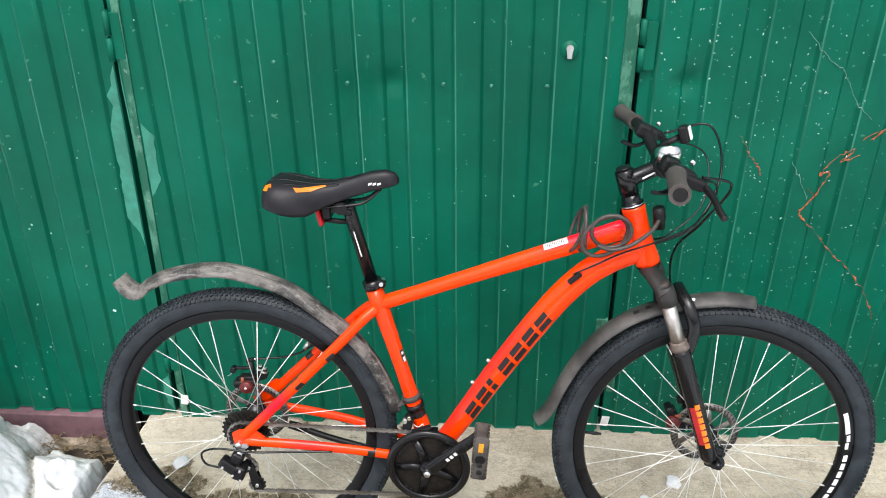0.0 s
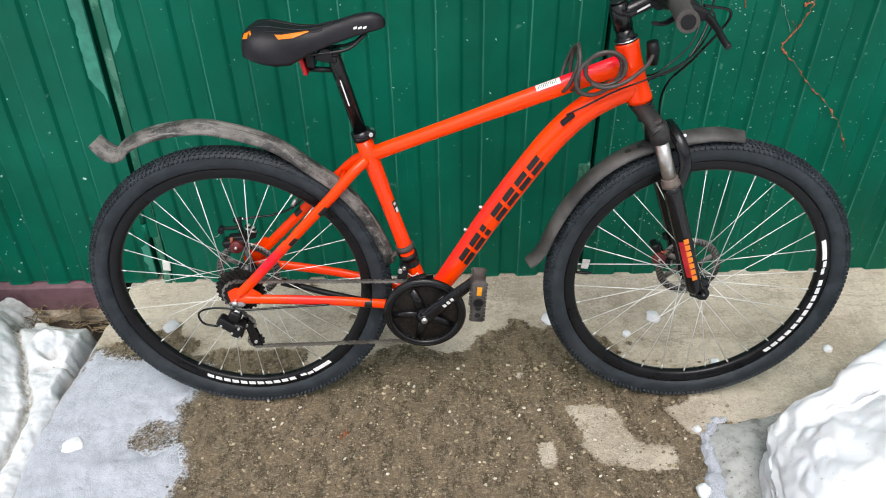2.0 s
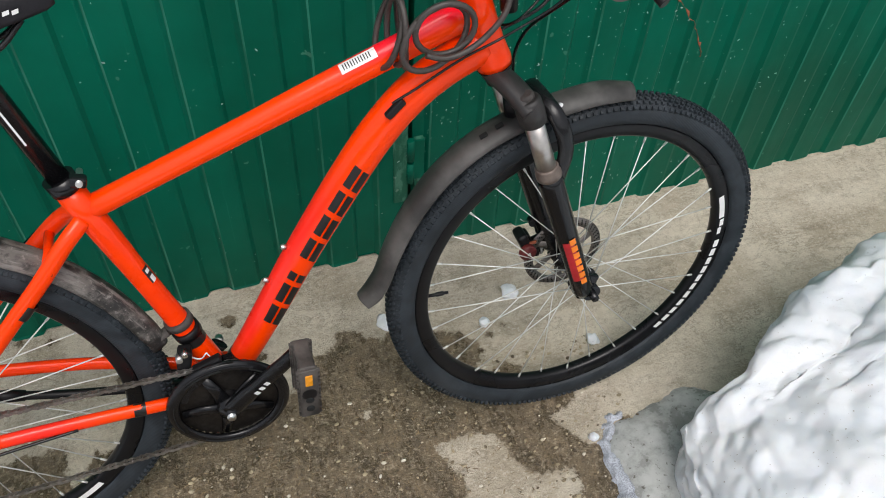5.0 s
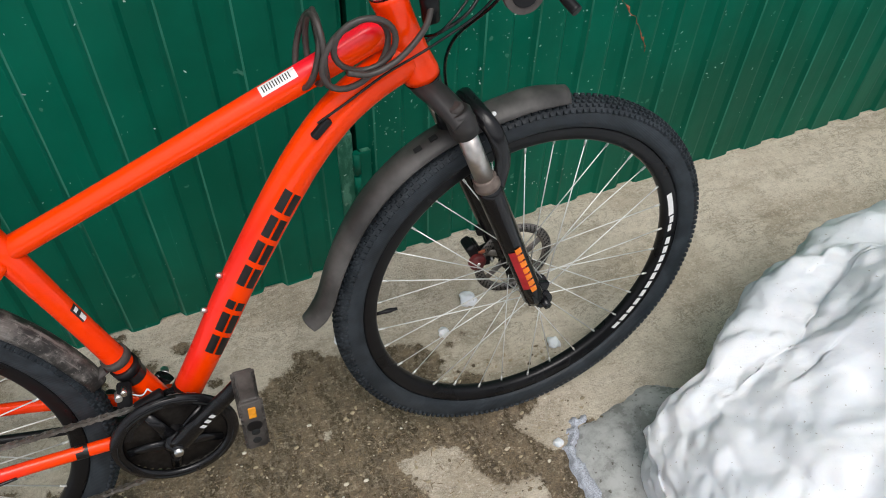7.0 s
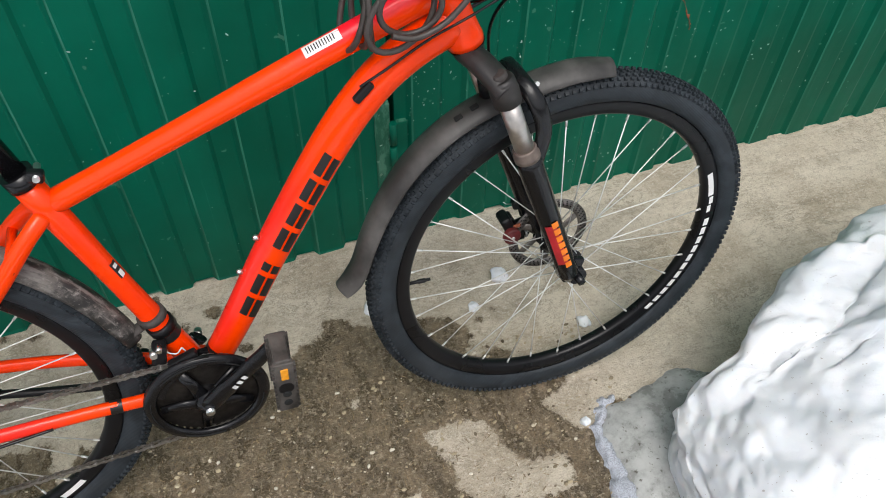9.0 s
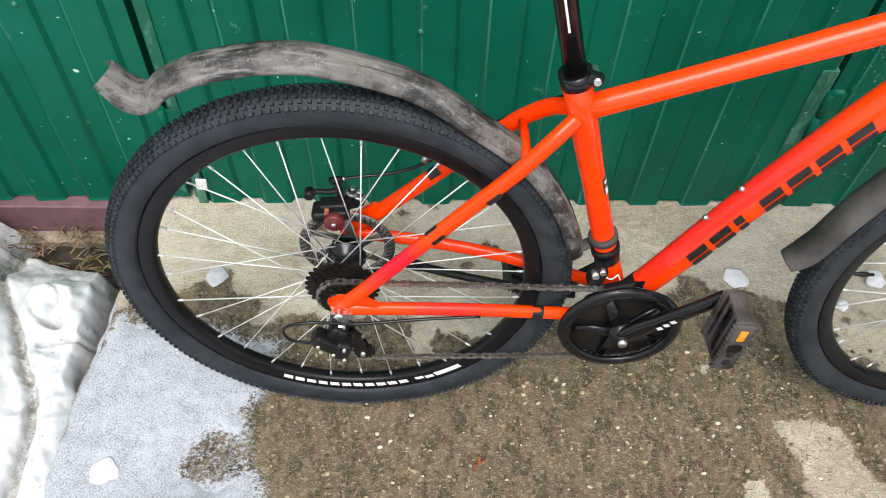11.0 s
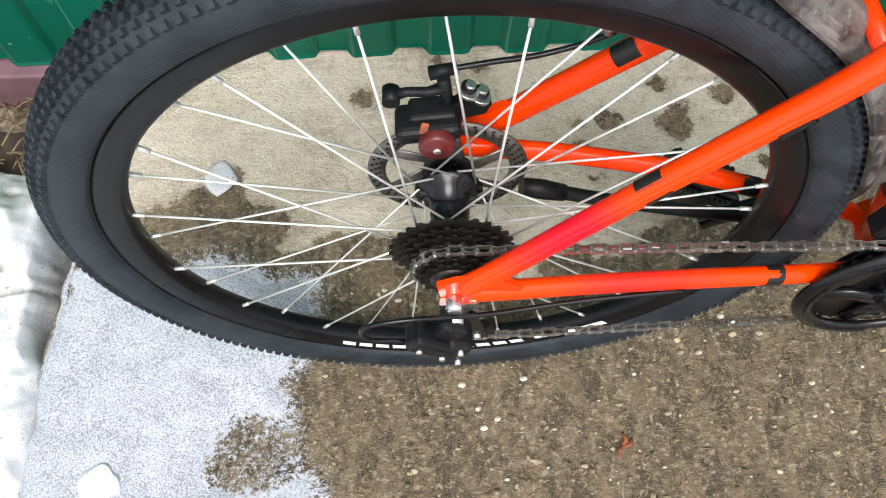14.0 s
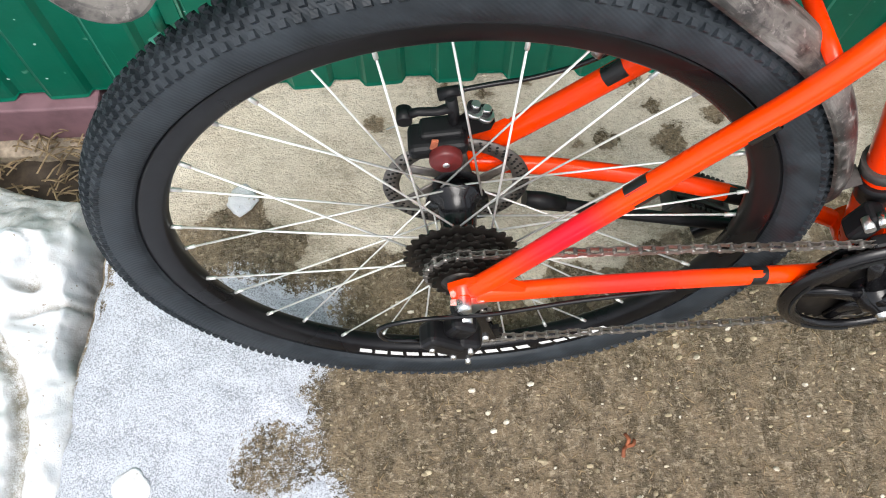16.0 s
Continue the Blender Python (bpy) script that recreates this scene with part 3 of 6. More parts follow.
SHOULDER = [(1.30, -2.6, 0.30), (1.20, -1.2, 0.24), (1.150, -0.55, 0.17), (1.180, -0.36, 0.16), (1.215, -0.245, 0.17), (1.245, -0.180, 0.18), (1.375, -0.145, 0.27),
            (1.50, -0.095, 0.31), (1.60, -0.062, 0.37), (1.74, -0.03, 0.37), (1.95, 0.0, 0.34), (2.4, 0.03, 0.34), (3.2, 0.06, 0.34), (4.4, 0.1, 0.3), (4.9, -0.4, 0.3), (4.9, -1.6, 0.3), (4.0, -2.6, 0.3), (2.6, -2.9, 0.3), (1.30, -2.6, 0.30)]


def billow(p, s, k):
    return abs(noise.noise(p * s + Vector((k, -k, k * 0.5))))


def heap_mesh(name, shoulder, centre, lo, hi, steep=1.0, lean=0.0):
    """A steep-sided heap: rows of one outline climbing and drawing in, then lumps raised along the surface."""
    S = np.array(shoulder)
    L = np.concatenate([[0], np.cumsum(np.linalg.norm(np.diff(S[:, :2], axis=0), axis=1))])
    s0, s1 = max(0.1, L[lo] - 0.2), L[hi] + 0.5
    ss = np.concatenate([np.arange(0, s0, 0.05), np.arange(s0, s1, 0.0065), np.arange(s1, L[-1], 0.05), [L[-1]]])
    O = np.stack([np.interp(ss, L, S[:, i]) for i in range(3)], -1)
    for it in range(10):
        O[1:-1] = (O[:-2] + 2 * O[1:-1] + O[2:]) / 4
    C = np.array(centre)
    U = [(-0.010, -0.02), (0.010, 0.10), (0.002, 0.35), (0.0, 0.60), (0.008, 0.80), (0.030, 0.96), (0.06, 1.08), (0.12, 1.26), (0.22, 1.48), (0.40, 1.75), (0.7, 2.0), (1.3, 2.2), (6.0, 2.2)]
    ui = np.concatenate([np.linspace(0, 6, 46), np.linspace(6, 9, 46)[1:], np.linspace(9, 12, 24)[1:]])
    D = np.interp(ui, range(len(U)), [u[0] for u in U])
    H = np.interp(ui, range(len(U)), [u[1] for u in U])
    D = D + lean * np.clip(H, 0, 1)
    to = C[None] - O[:, :2]
    ln = np.linalg.norm(to, axis=1, keepdims=True)
    G = np.zeros((len(ss), len(ui), 3))
    G[:, :, :2] = O[:, None, :2] + (to / ln)[:, None, :] * np.minimum(D[None, :, None], ln[:, None, :] - 0.001)
    G[:, :, 2] = O[:, 2:3] * np.minimum(H, 1)[None] + 0.30 * steep * np.maximum(H - 1, 0)[None]
    ds, du = np.gradient(G, axis=0), np.gradient(G, axis=1)
    N = np.cross(du, ds)
    N /= np.linalg.norm(N, axis=2, keepdims=True) + 1e-9
    if N[len(ss) // 2, -10, 2] < 0:
        N = -N
    out = []
    for i in range(len(ss)):
        for j in range(len(ui)):
            p = Vector(G[i, j])
            q = p + 0.05 * noise.noise_vector(p * 4.0)
            d = 0.10 * billow(q, 3.6, 3.3) + 0.036 * billow(q, 8.5, 1.2) + 0.016 * billow(q, 19, 6.1) + 0.007 * billow(q, 37, 2.7) + 0.0028 * noise.noise(q * 48) + 0.0012 * noise.noise(q * 120) - 0.052
            k = min(1.0, max(0.0, p.z / 0.08))
            out.append(tuple(p + Vector(N[i, j]) * (d * (0.25 + 0.75 * k) - 0.012)))
    idx = np.arange(len(out)).reshape(len(ss), len(ui))
    F = np.stack([idx[:-1, :-1], idx[1:, :-1], idx[1:, 1:], idx[:-1, 1:]], -1).reshape(-1, 4)
    me = bpy.data.meshes.new(name)
    me.from_pydata(out, [], F.tolist())
    me.polygons.foreach_set("use_smooth", np.ones(len(F), bool))
    me.materials.append(SNOW)
    return new(name, me)


pile = heap_mesh("snow_heap", SHOULDER, (3.0, -1.35), 2, 10)
tagged(pile, "large heap of lumpy white melting snow", "snow heap")

LEFT = [(-0.68, -1.6, 0.18), (-0.665, -0.5, 0.15), (-0.655, -0.2, 0.13), (-0.66, -0.05, 0.13), (-0.685, 0.04, 0.15), (-0.725, 0.10, 0.18), (-0.765, 0.155, 0.22), (-0.795, 0.225, 0.27), (-0.81, 0.31, 0.30),
        (-0.86, 0.40, 0.30), (-1.0, 0.455, 0.26), (-1.5, 0.475, 0.26), (-2.6, 0.48, 0.26), (-3.3, 0.0, 0.25), (-3.3, -1.2, 0.25), (-2.5, -2.2, 0.25), (-1.2, -2.3, 0.22), (-0.68, -1.6, 0.18)]
pile = heap_mesh("snow_heap", LEFT, (-2.0, -0.9), 1, 9, 1.05, 0.10)
tagged(pile, "steep lumpy heap of old white snow by the slab edge", "snow heap")


def bank_parts(X, Y):
    """How far a place of the trodden tongue lies from its edge, gully, crater, hollow and crack."""
    wob = 0.006 * lumps(X, Y, 16.0, 9.1, 3)
    brink = np.interp(Y, [-1.4, -0.23, -0.07, 0.03, 0.06, 0.17, 0.235, 0.30, 0.37], [-0.560, -0.562, -0.566, -0.566, -0.578, -0.574, -0.572, -0.578, -0.590]) + wob
    line = np.interp(Y, [-1.4, -0.232, -0.11, -0.045, 0.023, 0.081, 0.142, 0.20, 0.30], [-0.66, -0.641, -0.632, -0.635, -0.649, -0.682, -0.711, -0.740, -0.80]) + 0.6 * wob
    gully = np.exp(-((X - line) / 0.011) ** 2)
    r = np.hypot(X + 0.662, (Y - 0.212) * 1.05) + 0.4 * wob
    crater = np.exp(-((r - 0.046) / 0.018) ** 2)
    ball = np.sqrt(np.clip(1 - ((X + 0.668) / 0.026) ** 2 - ((Y - 0.218) / 0.034) ** 2, 0, 1))
    hollow = np.exp(-(((X + 0.648) / 0.020) ** 2 + ((Y - 0.172) / 0.010) ** 2))
    split = np.exp(-((Y - 0.130 - 0.17 * (X + 0.665) - 0.4 * wob) / 0.0045) ** 2) * sstep(-0.675, -0.655, X)
    return brink - X, gully, crater, ball, hollow, split


def bank_z(X, Y):
    d, gully, crater, ball, hollow, split = bank_parts(X, Y)
    low = sstep(0.02, 0.07, Y)
    top = 0.004 + 0.010 * sstep(0.0, 0.03, d) * (1 - low) + 0.012 * low
    h = top - (0.11 * low + 0.012) * (1 - np.sqrt(np.clip(d, 0, 0.022) / 0.022))
    h = h - 0.028 * gully + 0.026 * crater + 0.030 * ball - 0.045 * hollow - 0.022 * split
    h = h + 0.11 * sstep(0.02, 0.16, X * 0 + d - 0.085 - 0.25 * np.clip(Y, 0, 0.3))
    h = h - 0.055 * sstep(0.265, 0.36, Y) - 0.10 * sstep(0.345, 0.37, Y + 0.3 * np.clip(X + 0.68, -0.1, 0.1))
    relief = 0.007 * lumps(X, Y, 14.0, 2.2, 3) + 0.0030 * lumps(X, Y, 45.0, 1.2, 3)
    return np.where(d > -0.002, h + relief * sstep(0.0, 0.03, d), -0.16)


def bank_dirt(X, Y):
    d, gully, crater, ball, hollow, split = bank_parts(X, Y)
    return np.clip(0.95 * gully * sstep(-0.35, 0.05, Y) + 0.35 * gully + 0.45 * sstep(0.24, 0.30, Y) + 0.9 * hollow + 0.6 * split + 0.5 * sstep(0.015, 0.0, d), 0, 1)


bank = from_grid("snow_tongue", np.concatenate([np.arange(-2.5, -1.0, 0.03), np.arange(-1.0, -0.54, 0.004)]), np.concatenate([np.arange(-1.3, -0.4, 0.02), np.arange(-0.4, 0.48, 0.004)]), bank_z, TRODDEN, attrs={"dirt": bank_dirt})
bank.data.update()
_n = [v.normal.copy() for v in bank.data.vertices]
for v, n in zip(bank.data.vertices, _n):
    if v.co.z > -0.10:
        q = v.co + 0.03 * noise.noise_vector(v.co * 7.0)
        v.co += n * (0.010 * billow(q, 13.0, 4.7) + 0.005 * billow(q, 30.0, 0.4) - 0.005 + 0.0025 * noise.noise(q * 34) + 0.0018 * noise.noise(q * 85))
tagged(bank, "low tongue of trodden dirty snow beside the slab edge", "snow")

ICE_P = [(1.14, -0.16), (1.19, -0.10), (1.27, -0.085), (1.36, -0.06), (1.45, -0.10), (1.45, -0.45), (1.20, -0.45), (1.13, -0.30)]
ice = from_grid("ice_sheet", np.arange(1.08, 1.5, 0.008), np.arange(-0.5, 0.0, 0.008),
                lambda X, Y: -0.006 + 0.030 * np.sqrt(np.clip(inside(X, Y, ICE_P) + 0.01 * lumps(X, Y, 14, 1.0, 3), 0, 0.06) / 0.06), ICE)
tagged(ice, "smooth lump of grey ice at the foot of the snow heap", "ice")
RIMS = [(1.105, -0.34), (1.12, -0.2), (1.135, -0.13), (1.19, -0.075), (1.205, -0.09), (1.165, -0.14), (1.155, -0.22), (1.155, -0.34)]
crust = from_grid("frost_crust", np.arange(1.06, 1.25, 0.005), np.arange(-0.42, -0.03, 0.005),
                  lambda X, Y: -0.006 + 0.022 * sstep(-0.008, 0.012, inside(X, Y, RIMS) + 0.018 * lumps(X, Y, 30, 1.5, 4)), SNOW_GRAIN)
tagged(crust, "crust of white frost along the ice edge", "snow")


def clod(name, x, y, z, r, squash, mat, seed, label, category):
    b = B()
    bmesh.ops.create_icosphere(b, subdivisions=3, radius=r)
    for v in b.verts:
        v.co *= 1 + 0.45 * noise.noise(v.co / r * 1.3 + Vector((seed, 0, 0))) + 0.12 * noise.noise(v.co / r * 4 + Vector((0, seed, 0)))
        v.co.z *= squash
    for f in b.faces:
        f.smooth = True
    o = part(name, b, mat)
    o.matrix_basis = pose(x, y, z + r * squash * 0.6, 0, 0, seed * 57)
    return tagged(o, label, category)


for i, (x, y, r, q) in enumerate([(1.112, 0.30, 0.020, 0.7), (1.245, 0.11, 0.016, 0.6), (1.131, -0.116, 0.010, 0.8),
                                  (1.02, 0.235, 0.013, 0.6), (1.36, 0.10, 0.009, 0.6), (1.10, -0.30, 0.018, 0.7), (1.58, 0.16, 0.014, 0.6)]):
    clod("snow_lump", x, y, 0, r, q, SNOW, i + 1.3, "small clod of melting snow lying on the concrete", "snow")
clod("snow_lump", -0.334, 0.302, 0, 0.024, 0.3, SLUSH, 4.3, "flat dirty clod of melting snow lying on the concrete", "snow")
clod("snow_lump", -0.472, -0.130, 0.002, 0.026, 0.24, SNOW, 5.5, "angular clod of snow on the grainy snow", "snow")
clod("snow_lump", 0.806, 0.305, 0, 0.026, 0.16, SNOW, 11.3, "flat half-melted clod of snow on the concrete", "snow")

rng = random.Random(4)
bm = B()
for i in range(2400):
    x, y = rng.uniform(-0.2, 1.25), rng.uniform(-0.6, 0.13)
    r = rng.choice((0.0014, 0.0016, 0.002, 0.0024, 0.003, 0.0046))
    bmesh.ops.create_icosphere(bm, subdivisions=1, radius=r, matrix=Matrix.Translation((x, y, r * 0.35)) @ Euler((rng.random() * 3, rng.random() * 3, 0)).to_matrix().to_4x4() @ Matrix.Diagonal((1.4, 1, 0.7, 1)))
tagged(part("grit", bm, PEBBLE), "pale grit scattered over the wet concrete", "gravel", kind="stuff")
bm = B()
for i in range(1500):
    x, y = rng.uniform(-0.15, 1.05), rng.uniform(-0.6, 0.14)
    a, l = rng.uniform(0, 6.28), rng.uniform(0.004, 0.014)
    tube(bm, [(x, y, 0.0025), (x + l * math.cos(a), y + l * math.sin(a), 0.003)], 0.0008, 4)
tagged(part("chaff", bm, STRAW), "bits of straw and chaff on the wet concrete", "litter", kind="stuff")
bm = B()
for i in range(3):
    a = 1.2 + i * 2.6
    tube(bm, smooth_path([(0.222, -0.115, 0.003), (0.222 + 0.008 * math.cos(a), -0.115 + 0.009 * math.sin(a), 0.010), (0.222 + 0.014 * math.cos(a + 0.4), -0.115 + 0.017 * math.sin(a + 0.4), 0.004)], 4), 0.0016, 5, flat=0.003)
tagged(part("dry_leaf", bm, LEAF), "curled orange-brown dry leaf on the wet concrete", "leaf")
bm = B()
for i in range(170):
    x, y = rng.uniform(-1.0, -0.585), rng.uniform(0.36, 0.50)
    a, l = rng.gauss(0, 0.7), rng.uniform(0.02, 0.07)
    z = -0.10 + rng.uniform(0, 0.035)
    tube(bm, [(x, y, z), (x + l * math.cos(a) / 2, y + l * math.sin(a) / 2, z + 0.006), (x + l * math.cos(a), y + l * math.sin(a), z)], 0.0009, 4, flat=0.0018)
tagged(part("straw_litter", bm, STRAW), "dry straw and wood chips under the garage sill", "litter", kind="stuff")
soil = from_grid("soil_strip", np.arange(-2.5, SLAB_X - 0.004, 0.02), np.arange(0.24, 0.62, 0.012), lambda X, Y: -0.115 + 0.014 * lumps(X, Y, 22, 3.3, 4), SOIL)
tagged(soil, "dark wet soil strip under the garage sill", "ground", kind="structure")

# ---- the garage wall ----
DEEP = 0.010


def sheet(name, x0, x1, z0, z1, phase, slant, parent, dents=(), scallop=True, left_slant=0.0, PITCH=0.1235):
    """Trapezoid-profiled steel sheet; slant: how far its top leans along x per metre."""
    q = PITCH / 0.1235
    prof = [(0.0, 0.0), (0.004, -0.002), (0.058 * q, -0.0005), (0.064 * q, 0.001), (0.072 * q, DEEP), (0.112 * q, DEEP - 0.0005), (0.115 * q, DEEP - 0.0015)]
    xs = [(x0, None)]
    k = math.floor((x0 - phase) / PITCH) - 1
    cols = []
    while phase + k * PITCH < x1 + PITCH:
        cols += [(phase + k * PITCH + a, d) for a, d in prof]
        k += 1
    cx, cd = np.array([c[0] for c in cols]), np.array([c[1] for c in cols])
    more = [np.arange(dx - 0.08, dx + 0.081, 0.008) for dx, dz, dd, rr in dents]
    use = np.concatenate([cx] + more)
    use = np.unique(np.round(np.concatenate([[x0], use[(use > x0 + 0.001) & (use < x1 - 0.001)], [x1]]), 4))
    zs = np.concatenate([[z0], np.arange(z0 + 0.006, 0.98, 0.04), np.arange(0.98, 1.24, 0.008), np.arange(1.26, z1, 0.04), [z1]])
    Vs, idx = [], {}
    for i, x in enumerate(use):
        d = np.interp(x, cx, cd)
        for j, z in enumerate(zs):
            y = WALL_Y + d + 0.0022 * noise.noise((x * 2.2, z * 1.6, 4)) + 0.0010 * noise.noise((x * 9, z * 2.0, 1))
            zz = z
            if j == 0 and scallop:
                zz = z + (0.006 if d > 0.004 else 0.0) + 0.004 * noise.noise((x * 7, 0, 2))
                y -= 0.003
            for dx, dz, dd, rr in dents:
                y += dd * math.exp(-(((x - dx) / rr) ** 2 + ((z - dz) / rr) ** 2))
            xx = x + slant * (z - z0)
            if left_slant:
                xx = max(xx, x0 + left_slant * (z - z0))
            Vs.append((xx, y, zz))
            idx[i, j] = len(Vs) - 1
    Fs = [(idx[i, j], idx[i + 1, j], idx[i + 1, j + 1], idx[i, j + 1]) for i in range(len(use) - 1) for j in range(len(zs) - 1)]
    nv = len(Vs)
    Vs += [(x, y + 0.035, z) for x, y, z in Vs]
    Fs += [tuple(i + nv for i in f[::-1]) for f in Fs]
    rim = [idx[i, 0] for i in range(len(use))], [idx[0, j] for j in range(len(zs))], [idx[len(use) - 1, j] for j in range(len(zs))]
    for r in rim:
        Fs += [(a, b, b + nv, a + nv) for a, b in zip(r, r[1:])]
    me = bpy.data.meshes.new(name)
    me.from_pydata(Vs, [], Fs)
    me.materials.append(GREEN)
    me.materials.append(WORN_GLINT)
    nz = len(zs) - 1
    for i in range(len(use) - 1):
        mid = (use[i] + use[i + 1]) / 2 - phase
        # narrow strip per rib takes the paler green, a highlight put into the colour
        if mid - PITCH * math.floor(mid / PITCH) < 0.0040:
            for j in range(nz):
                me.polygons[i * nz + j].material_index = 1
    me.update()
    ob = new(name, me)
    ob.parent = parent
    return ob


# near-black backing, so that the seams between the sheets look shaded
wall = part("wall_garage", box(B(), (7.6, 0.03, 2.50), pose(1.0, WALL_Y + 0.085, 1.10)), GAP_SHADE)
tagged(wall, "green profiled steel front of a garage", "wall", kind="structure")
SL = 0.036
sheet("left_panel", -2.7, -0.433, 0.004, 2.35, -0.663, SL, wall, PITCH=0.122)
sheet("door_panel", -0.419, 0.917, 0.000, 2.35, -0.013, 0.0, wall, [(0.324, 1.103, 0.013, 0.035), (0.24, 1.09, 0.006, 0.06), (0.42, 0.55, 0.004, 0.07)], left_slant=SL, PITCH=0.1223)
sheet("right_panel", 0.929, 4.7, -0.004, 2.35, 0.965, 0.0, wall, [(1.035, 1.105, 0.013, 0.03), (1.09, 1.12, 0.007, 0.04)], PITCH=0.1255)
bm = B()
for z0_, z1_ in ((0.0, 2.3),):
    n_ = 60
    a = [bm.verts.new((-0.419 + SL * z + 0.010, WALL_Y - 0.006, z)) for z in np.linspace(z0_, z1_, n_)]
    b = [bm.verts.new((-0.419 + SL * z + 0.030, WALL_Y - 0.006, z)) for z in np.linspace(z0_, z1_, n_)]
    a2 = [bm.verts.new((v.co.x, WALL_Y + 0.02, v.co.z)) for v in a]
    b2 = [bm.verts.new((v.co.x, WALL_Y + 0.02, v.co.z)) for v in b]
    for i in range(n_ - 1):
        for p, q in ((a, b), (a2, a), (b, b2)):
            bm.faces.new((p[i], q[i], q[i + 1], p[i + 1]))
part("door_edge_strip", bm, SCUFF, wall)
bm = box(B(), (0.034, 0.022, 1.30), pose(0.898, WALL_Y + 0.006, 1.67), 0.002)
part("door_edge_strip", bm, SCUFF, wall)
bm = box(B(), (0.034, 0.020, 0.24), pose(0.898, WALL_Y + 0.005, 0.30), 0.002)
part("door_edge_strip", bm, SCUFF, wall)
bm = box(B(), (0.022, 0.020, 0.20), pose(0.943, WALL_Y + 0.006, 0.26), 0.002)
part("door_edge_strip", bm, SCUFF, wall)


def hinge(x, z, h, lean):
    o = part("hinge", tube(B(), [(0, 0, -h / 2), (0, 0, -0.004)], 0.0085, 12), GREEN, wall)
    o.matrix_basis = pose(x, WALL_Y - 0.008, z, 0, lean, 0)
    part("barrel", tube(B(), [(0, 0, 0.003), (0, 0, h / 2)], 0.0085, 12), GREEN, o)
    part("leaf", box(B(), (0.030, 0.005, h * 0.92), pose(0.018, 0.003, 0), 0.001), GREEN, o)


hinge(0.924, 1.20, 0.125, 0)
hinge(0.920, 0.305, 0.125, 0)
hinge(-0.382, 1.217, 0.125, 2)
hinge(-0.417, 0.245, 0.125, 2)
for x, z in ((-0.385, 0.078), (0.935, 0.055)):
    o = part("latch_plate", box(B(), (0.024, 0.005, 0.036), pose(x, WALL_Y - 0.014, z, 0, 8, 0), 0.002), WHITE, wall)
# pale rubbed paint on both sides of the door's gap
for edge_, side_, za, zb, wide_, y_ in ((-0.436, -1, 0.62, 1.14, 0.050, DEEP), (-0.385, 1, 0.78, 0.99, 0.040, 0.0), (-0.436, -1, 0.02, 0.16, 0.035, DEEP)):
    bm = B()
    zz_ = np.linspace(za, zb, 40)
    ra = [bm.verts.new((edge_ + SL * z, WALL_Y + y_ - 0.0035, z)) for z in zz_]
    rb = [bm.verts.new((edge_ + SL * z + side_ * wide_ * max(0.03, min(1.0, 5 * (z - za) / (zb - za), 6 * (zb - z) / (zb - za)) * (0.72 + 0.5 * noise.noise((z * 9, za * 7, 1)) + 0.25 * noise.noise((z * 41, za, 2)))), WALL_Y + y_ - 0.0035, z)) for z in zz_]
    for i in range(39):
        bm.faces.new((ra[i], ra[i + 1], rb[i + 1], rb[i]))
    part("rubbed_paint", bm, MINT, wall)
lock = part("lock_cover", lathe(B(), [(0.0, -0.004), (0.021, -0.003), (0.024, 0.004)], seg=24), GREEN, wall)
lock.matrix_basis = pose(0.754, WALL_Y - 0.004, 1.188)
bm = prism(B(), [(0.009 * math.sin(a), 0.006 + 0.009 * math.cos(a)) for a in np.linspace(-2.3, 2.3, 14)] + [(0.005, -0.018), (-0.005, -0.018)], -0.012, 0.0)
part("lock_cylinder", bm, STEEL, lock)
bolt_mesh = None
for x, z in [(0.207, 1.102), (0.449, 1.101), (0.568, 1.097), (0.705, 1.098), (0.025, 1.153), (-0.08, 1.10), (1.36, 1.09), (-0.6, 0.55), (0.11, 0.50), (-0.62, 1.1), (1.62, 1.09)]:
    if bolt_mesh is None:
        bolt_mesh = part("rivet", lathe(B(), [(0.0001, -0.004), (0.004, -0.003), (0.0062, 0.0)], seg=12), WORN_GLINT, wall)
        bolt_mesh.matrix_basis = pose(x, WALL_Y - 0.001, z)
    else:
        share("rivet", bolt_mesh, wall, pose(x, WALL_Y - 0.001, z))


def flake(b, x, z, l, w, a, lift=0.0032):
    v = [b.verts.new((x + math.cos(a) * p * l - math.sin(a) * q * w, WALL_Y - lift - 0.0022, z + math.sin(a) * p * l + math.cos(a) * q * w))
         for p, q in ((-0.5, -0.2), (-0.2, -0.5), (0.35, -0.4), (0.5, 0.1), (0.1, 0.5), (-0.4, 0.3))]
    b.faces.new(v)


bm = B()
for i in range(1150):
    x = 0.95 + abs(rng.gauss(0, 0.5)) if rng.random() < 0.86 else rng.uniform(-0.9, 0.9)
    z = rng.uniform(0.08, 1.5)
    s = rng.choice((0.0012, 0.0016, 0.0016, 0.0022, 0.0032))
    flake(bm, x, z, s * rng.uniform(1, 2.6), s, rng.uniform(0, 3.1))
for i in range(46):
    x, z = rng.uniform(-1.25, -0.50), rng.uniform(0.06, 0.9) ** 1.3
    s = rng.choice((0.003, 0.004, 0.006, 0.009))
    flake(bm, x, z, s * rng.uniform(1, 1.6), s, rng.uniform(0, 3.1))
part("paint_specks", bm, PALE, wall, "pale specks of splashed paint")["kind"] = "stuff"


